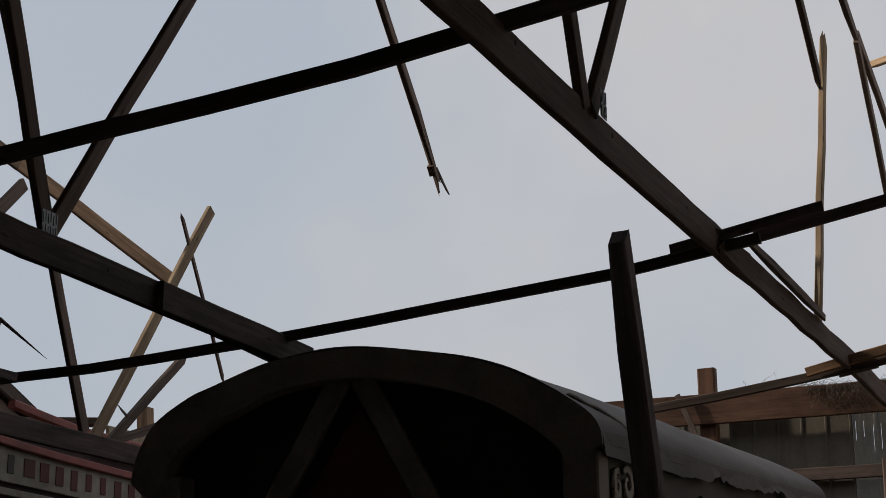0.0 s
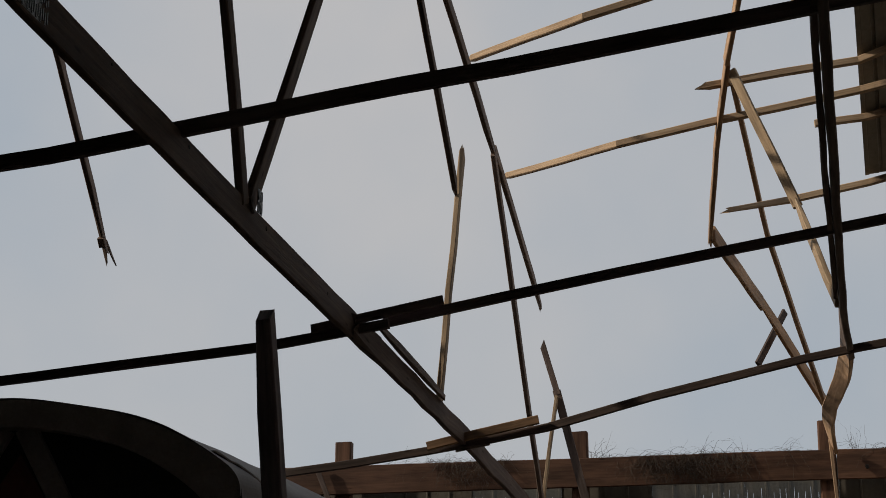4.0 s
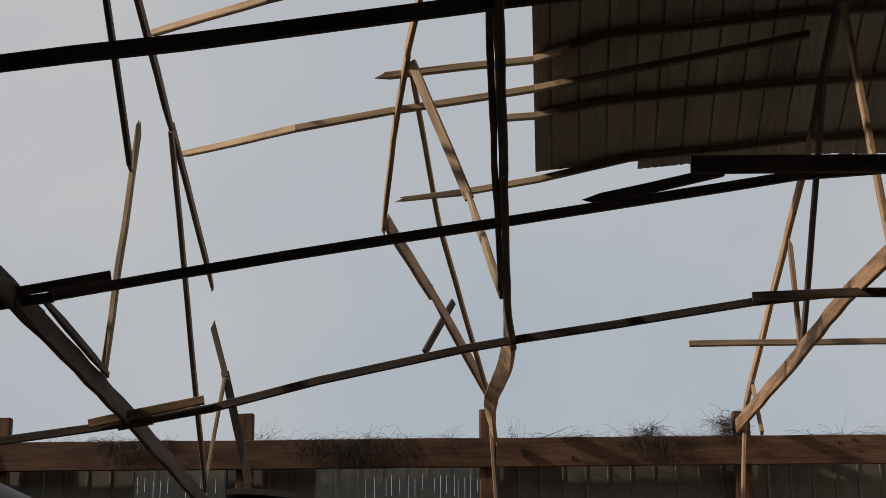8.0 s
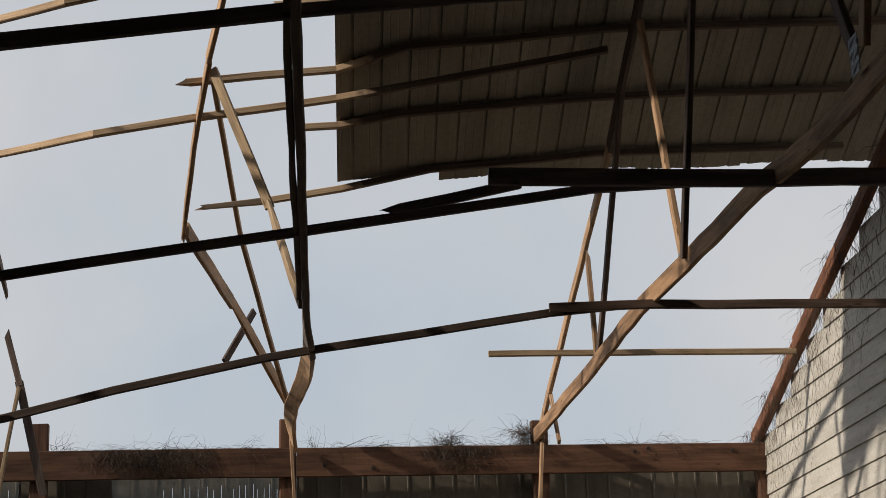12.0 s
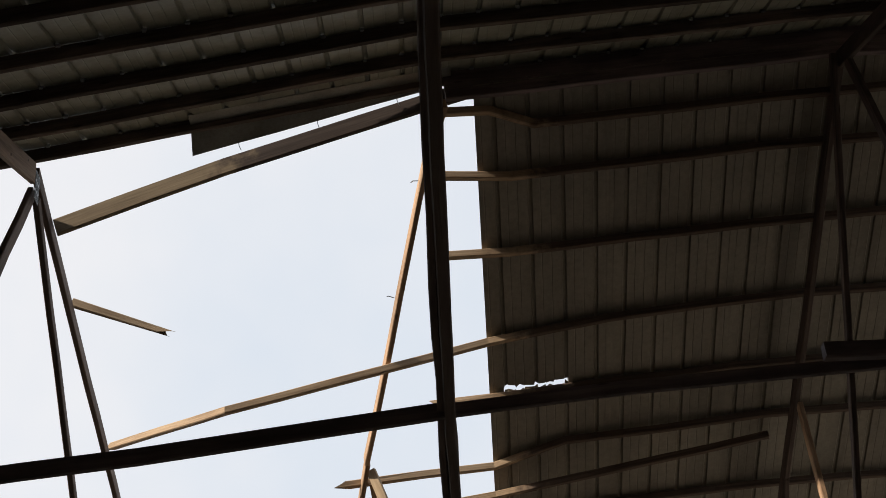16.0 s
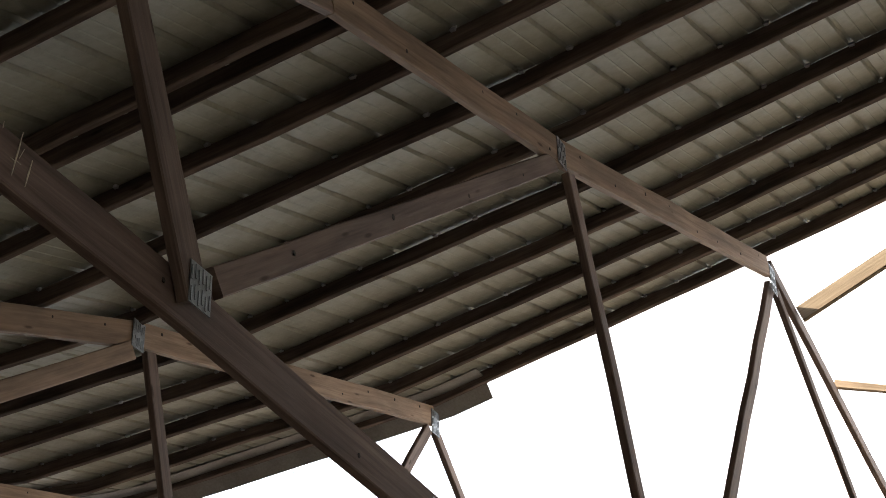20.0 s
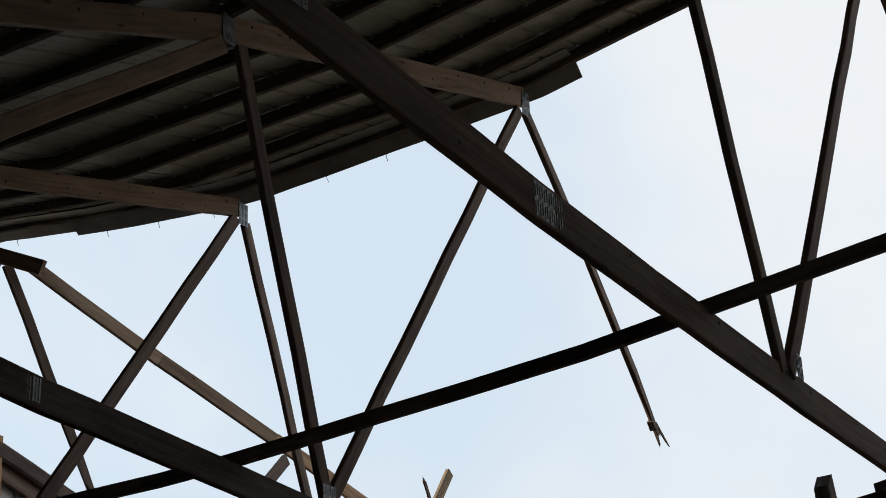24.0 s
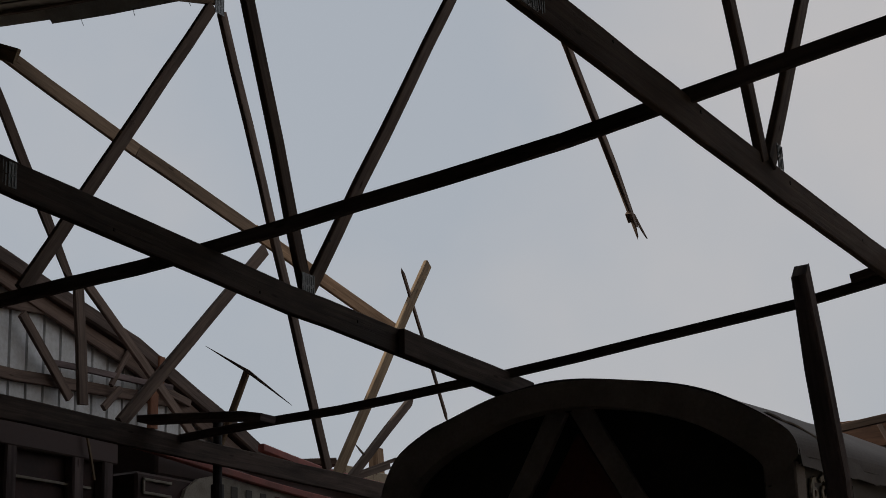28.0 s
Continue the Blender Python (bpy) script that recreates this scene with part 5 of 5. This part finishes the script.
part("header", box_bm(TX - 0.05, TX + 0.05, 6.5, 9.35, 3.62, 3.86, 0.01), dark_timber, shed)
for y in (7.2, 8.30, 8.95, 9.25):
    part("post", sweep("post", [(TX, y, 0.0), (TX, y, 3.62)], 0.11, 0.11, up=(0, 1, 0)), dark_timber, shed)
part("lower_panel", box_bm(TX - 0.06, TX - 0.02, 6.4, 9.3, 0.4, 3.70), maroon, shed, "dark red lower panel")
part("pale_strip", box_bm(TX - 0.015, TX + 0.01, 6.5, 9.12, 3.432, 3.448), cream, shed)
# Black sheet added to give the opening its inside shade.
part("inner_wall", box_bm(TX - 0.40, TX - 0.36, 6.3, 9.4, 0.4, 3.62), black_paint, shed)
part("roof", box_bm(TX - 1.95, TX + 0.08, 6.4, 9.4, 3.87, 3.92), dark_timber, shed)
part("lath", sweep("lath", [(TX + 0.09, 8.97, 3.79), (TX + 0.09, 9.06, 3.48)], 0.014, 0.018), pale_timber, shed)

# iron pipe with a coupling
pipe = thing("iron_pipe", (-7.15, 9.48, 0.0), "dark iron pipe with a threaded coupling", "pipe")
for name, z0, z1, r in (("tube", 0.0, 3.86, 0.032), ("coupling", 3.32, 3.42, 0.045)):
    bm = bmesh.new()
    bmesh.ops.create_cone(bm, cap_ends=True, segments=14, radius1=r, radius2=r, depth=z1 - z0)
    bmesh.ops.translate(bm, verts=bm.verts, vec=(-7.15, 9.48, (z0 + z1) / 2))
    part(name, bm, black_paint, pipe)

# low cart roof before the far wall
cart = thing("cart", (-1.6, 15.0, 0.0), "low dark cart with a curved roof before the wall", "cart")
bm = bmesh.new()
rows = []
for y in (14.8, 16.2):
    top = [bm.verts.new((-1.93 + 0.64 * i / 10, y, 3.835 + 0.035 * math.sin(math.pi * min(1.0, 0.35 + i / 13)) - (0.06 if i == 10 else 0.0))) for i in range(11)]
    low = [bm.verts.new((v.co.x, y, v.co.z - 0.05)) for v in top]
    rows.append(top + low[::-1])
for q in range(22):
    bm.faces.new((rows[0][q], rows[0][(q + 1) % 22], rows[1][(q + 1) % 22], rows[1][q]))
for a in rows:
    for i in range(10):
        bm.faces.new((a[i], a[i + 1], a[20 - i], a[21 - i]))
bmesh.ops.recalc_face_normals(bm, faces=bm.faces)
part("roof", bm, black_paint, cart)
part("body", box_bm(-1.90, -1.32, 14.9, 16.1, 0.0, 3.79), black_paint, cart)


# ---- dry vines ----
def strand(verts, faces, p, d, n, step, r, rng, droop=0.0, wild=0.5):
    """One dry runner: a thin three-sided tube that wanders."""
    p, d = Vector(p), Vector(d).normalized()
    base = None
    for i in range(n + 1):
        s = d.cross(Vector((0.31, 0.2, 0.93))).normalized()
        u = s.cross(d)
        rr = r * 0.62 * (1 - 0.75 * i / n)
        k = len(verts)
        for a in (0.0, 2.09, 4.19):
            verts.append(tuple(p + (s * math.cos(a) + u * math.sin(a)) * rr))
        if base is not None:
            for q in range(3):
                faces.append((base + q, base + (q + 1) % 3, k + (q + 1) % 3, k + q))
        base = k
        p = p + d * step
        d = (d + Vector((rng.uniform(-1, 1), rng.uniform(-1, 1) * 0.6, rng.uniform(-1, 1))) * wild + Vector((0, 0, -droop))).normalized()


def vine_clump(label, seeds, group="vines on the wall"):
    """seeds: rows of (place, spread, count, way, steps, step, radius, droop, wild)."""
    verts, faces = [], []
    rng = random.Random(len(label) * 31 + int(seeds[0][0][0] * 10))
    for place, spread, count, way, n, step, r, droop, wild in seeds:
        for _ in range(count):
            p = [place[i] + rng.uniform(-spread[i], spread[i]) for i in range(3)]
            d = [way[i] + rng.uniform(-0.6, 0.6) for i in range(3)]
            strand(verts, faces, p, d, n + rng.randint(-2, 2), step * rng.uniform(0.7, 1.3), r * rng.uniform(0.6, 1.3), rng, droop, wild)
    me = bpy.data.meshes.new("dry_vine")
    me.from_pydata(verts, [], faces)
    ob = part("dry_vine", me, vine_mat, None)
    tagged(ob, label, "vine", group, "stuff")
    return ob


TOP, FRONT = PLATE_Z - 0.005, WALL_Y - 0.125
for x in (-3.3, -1.2, -0.4, 1.3, 2.2, 4.1):
    vine_clump("thin dry vine runners along the header plank top", [((x, WALL_Y - 0.08, TOP), (0.55, 0.03, 0.0), 80, (0.9, 0, 0.06), 9, 0.028, 0.003, 0.22, 0.45), ((x, WALL_Y - 0.08, TOP), (0.55, 0.03, 0.0), 70, (-0.9, 0, 0.06), 9, 0.028, 0.003, 0.22, 0.45), ((x, WALL_Y - 0.08, TOP), (0.5, 0.03, 0.0), 2, (0.2, 0, 0.8), 8, 0.03, 0.0025, 0.0, 0.35)])
for x, c in ((-1.15, 210), (-3.2, 120), (2.05, 150), (-0.75, 150)):
    vine_clump("brown mat of dead vines hanging over the header plank", [((x, FRONT, TOP - 0.02), (0.36, 0.01, 0.03), c, (0, -0.1, -1), 11, 0.036, 0.0034, 0.12, 0.8), ((x, FRONT - 0.01, TOP - 0.12), (0.26, 0.01, 0.1), c // 2, (0.3, -0.1, -0.4), 8, 0.03, 0.003, 0.03, 0.7)])
vine_clump("tangled nest of dead vines on the wall post", [((2.78, WALL_Y - 0.09, TOP + 0.10), (0.10, 0.05, 0.09), 210, (0, 0, 0.0), 9, 0.026, 0.0045, 0.12, 0.8), ((2.66, WALL_Y - 0.06, TOP + 0.16), (0.06, 0.04, 0.04), 9, (-1, 0, 0.1), 10, 0.03, 0.003, 0.08, 0.4)])
vine_clump("bushy knot of dead vines with arching runners", [((1.95, WALL_Y - 0.08, TOP + 0.03), (0.13, 0.04, 0.05), 170, (0.1, 0, 0.2), 8, 0.022, 0.004, 0.17, 0.8), ((1.22, WALL_Y - 0.08, TOP), (0.05, 0.02, 0.0), 2, (1, 0, 0.5), 14, 0.05, 0.0055, 0.075, 0.06), ((0.92, WALL_Y - 0.08, TOP), (0.03, 0.02, 0.0), 1, (1, 0, 0.7), 9, 0.045, 0.0065, 0.04, 0.06), ((2.0, WALL_Y - 0.08, TOP + 0.1), (0.06, 0.02, 0.0), 4, (1, 0, 0.5), 9, 0.035, 0.003, 0.14, 0.3)])
vine_clump("wispy dead vines beside the wall post", [((-1.88, WALL_Y - 0.08, TOP), (0.10, 0.03, 0.02), 22, (0.3, 0, 0.8), 9, 0.025, 0.003, 0.12, 0.5)])
vine_clump("wispy dead vines beside a wall post", [((0.62, WALL_Y - 0.08, TOP), (0.08, 0.03, 0.02), 18, (0.1, 0, 0.9), 9, 0.028, 0.003, 0.08, 0.5)])
vine_clump("wispy dead vines over the header plank end", [((-3.9, WALL_Y - 0.08, TOP), (0.35, 0.03, 0.02), 14, (0.5, 0, 0.6), 9, 0.03, 0.003, 0.14, 0.4)])
for i in range(7):
    y = 17.25 - i * 0.75
    z = rake_z(y)
    vine_clump("dense dead vines creeping along the rake board", [((END_X - 0.115, y, z - 0.04), (0.02, 0.4, 0.10), 90, (0.05, 0.5, -0.7), 9, 0.03, 0.0035, 0.2, 0.45), ((END_X - 0.1, y, z + 0.05), (0.03, 0.4, 0.04), 5, (-0.15, 0, 0.2), 4, 0.02, 0.0025, 0.12, 0.5), ((END_X - 0.035, y, z - 0.15), (0.005, 0.4, 0.2), 16, (0, 0, -1), 14, 0.07, 0.0032, 0.2, 0.25), ((END_X - 0.03, y, z - 0.5), (0.004, 0.5, 0.4), 26, (0, 0.3, -0.9), 12, 0.05, 0.0026, 0.05, 0.35)], "vines on the end wall")

# pale tabs added as glints of daylight where the roof ribs cross the purlins
verts, faces = [], []
rng = random.Random(12)
for y in purlin_y[:9]:
    x = -9.692 + 0.127
    while x < 5.0:
        if rng.random() < 0.85:
            w, h = 0.014 + rng.uniform(0, 0.008), 0.009 + rng.uniform(0, 0.004)
            cx, cy = x + rng.uniform(-0.006, 0.006), y - 0.026
            cz = near_z(cx, cy) + 0.004
            n = len(verts)
            verts += [(cx - w, cy, cz + h), (cx + w, cy, cz + h), (cx + w * 0.6, cy - 0.012, cz - h), (cx - w * 0.6, cy - 0.012, cz - h), (cx - w, cy + 0.006, cz + h), (cx + w, cy + 0.006, cz + h), (cx + w * 0.6, cy + 0.006, cz - h), (cx - w * 0.6, cy + 0.006, cz - h)]
            faces += [tuple(n + i for i in f) for f in ((0, 3, 2, 1), (4, 5, 6, 7), (0, 1, 5, 4), (1, 2, 6, 5), (2, 3, 7, 6), (3, 0, 4, 7))]
        x += 0.914 / 4
me = bpy.data.meshes.new("roof_fasteners")
me.from_pydata(verts, [], faces)
tagged(part("roof_fasteners", me, white_sheet, None), "small pale tabs added as glints of daylight where roof ribs cross purlins", "fasteners", kind="stuff")
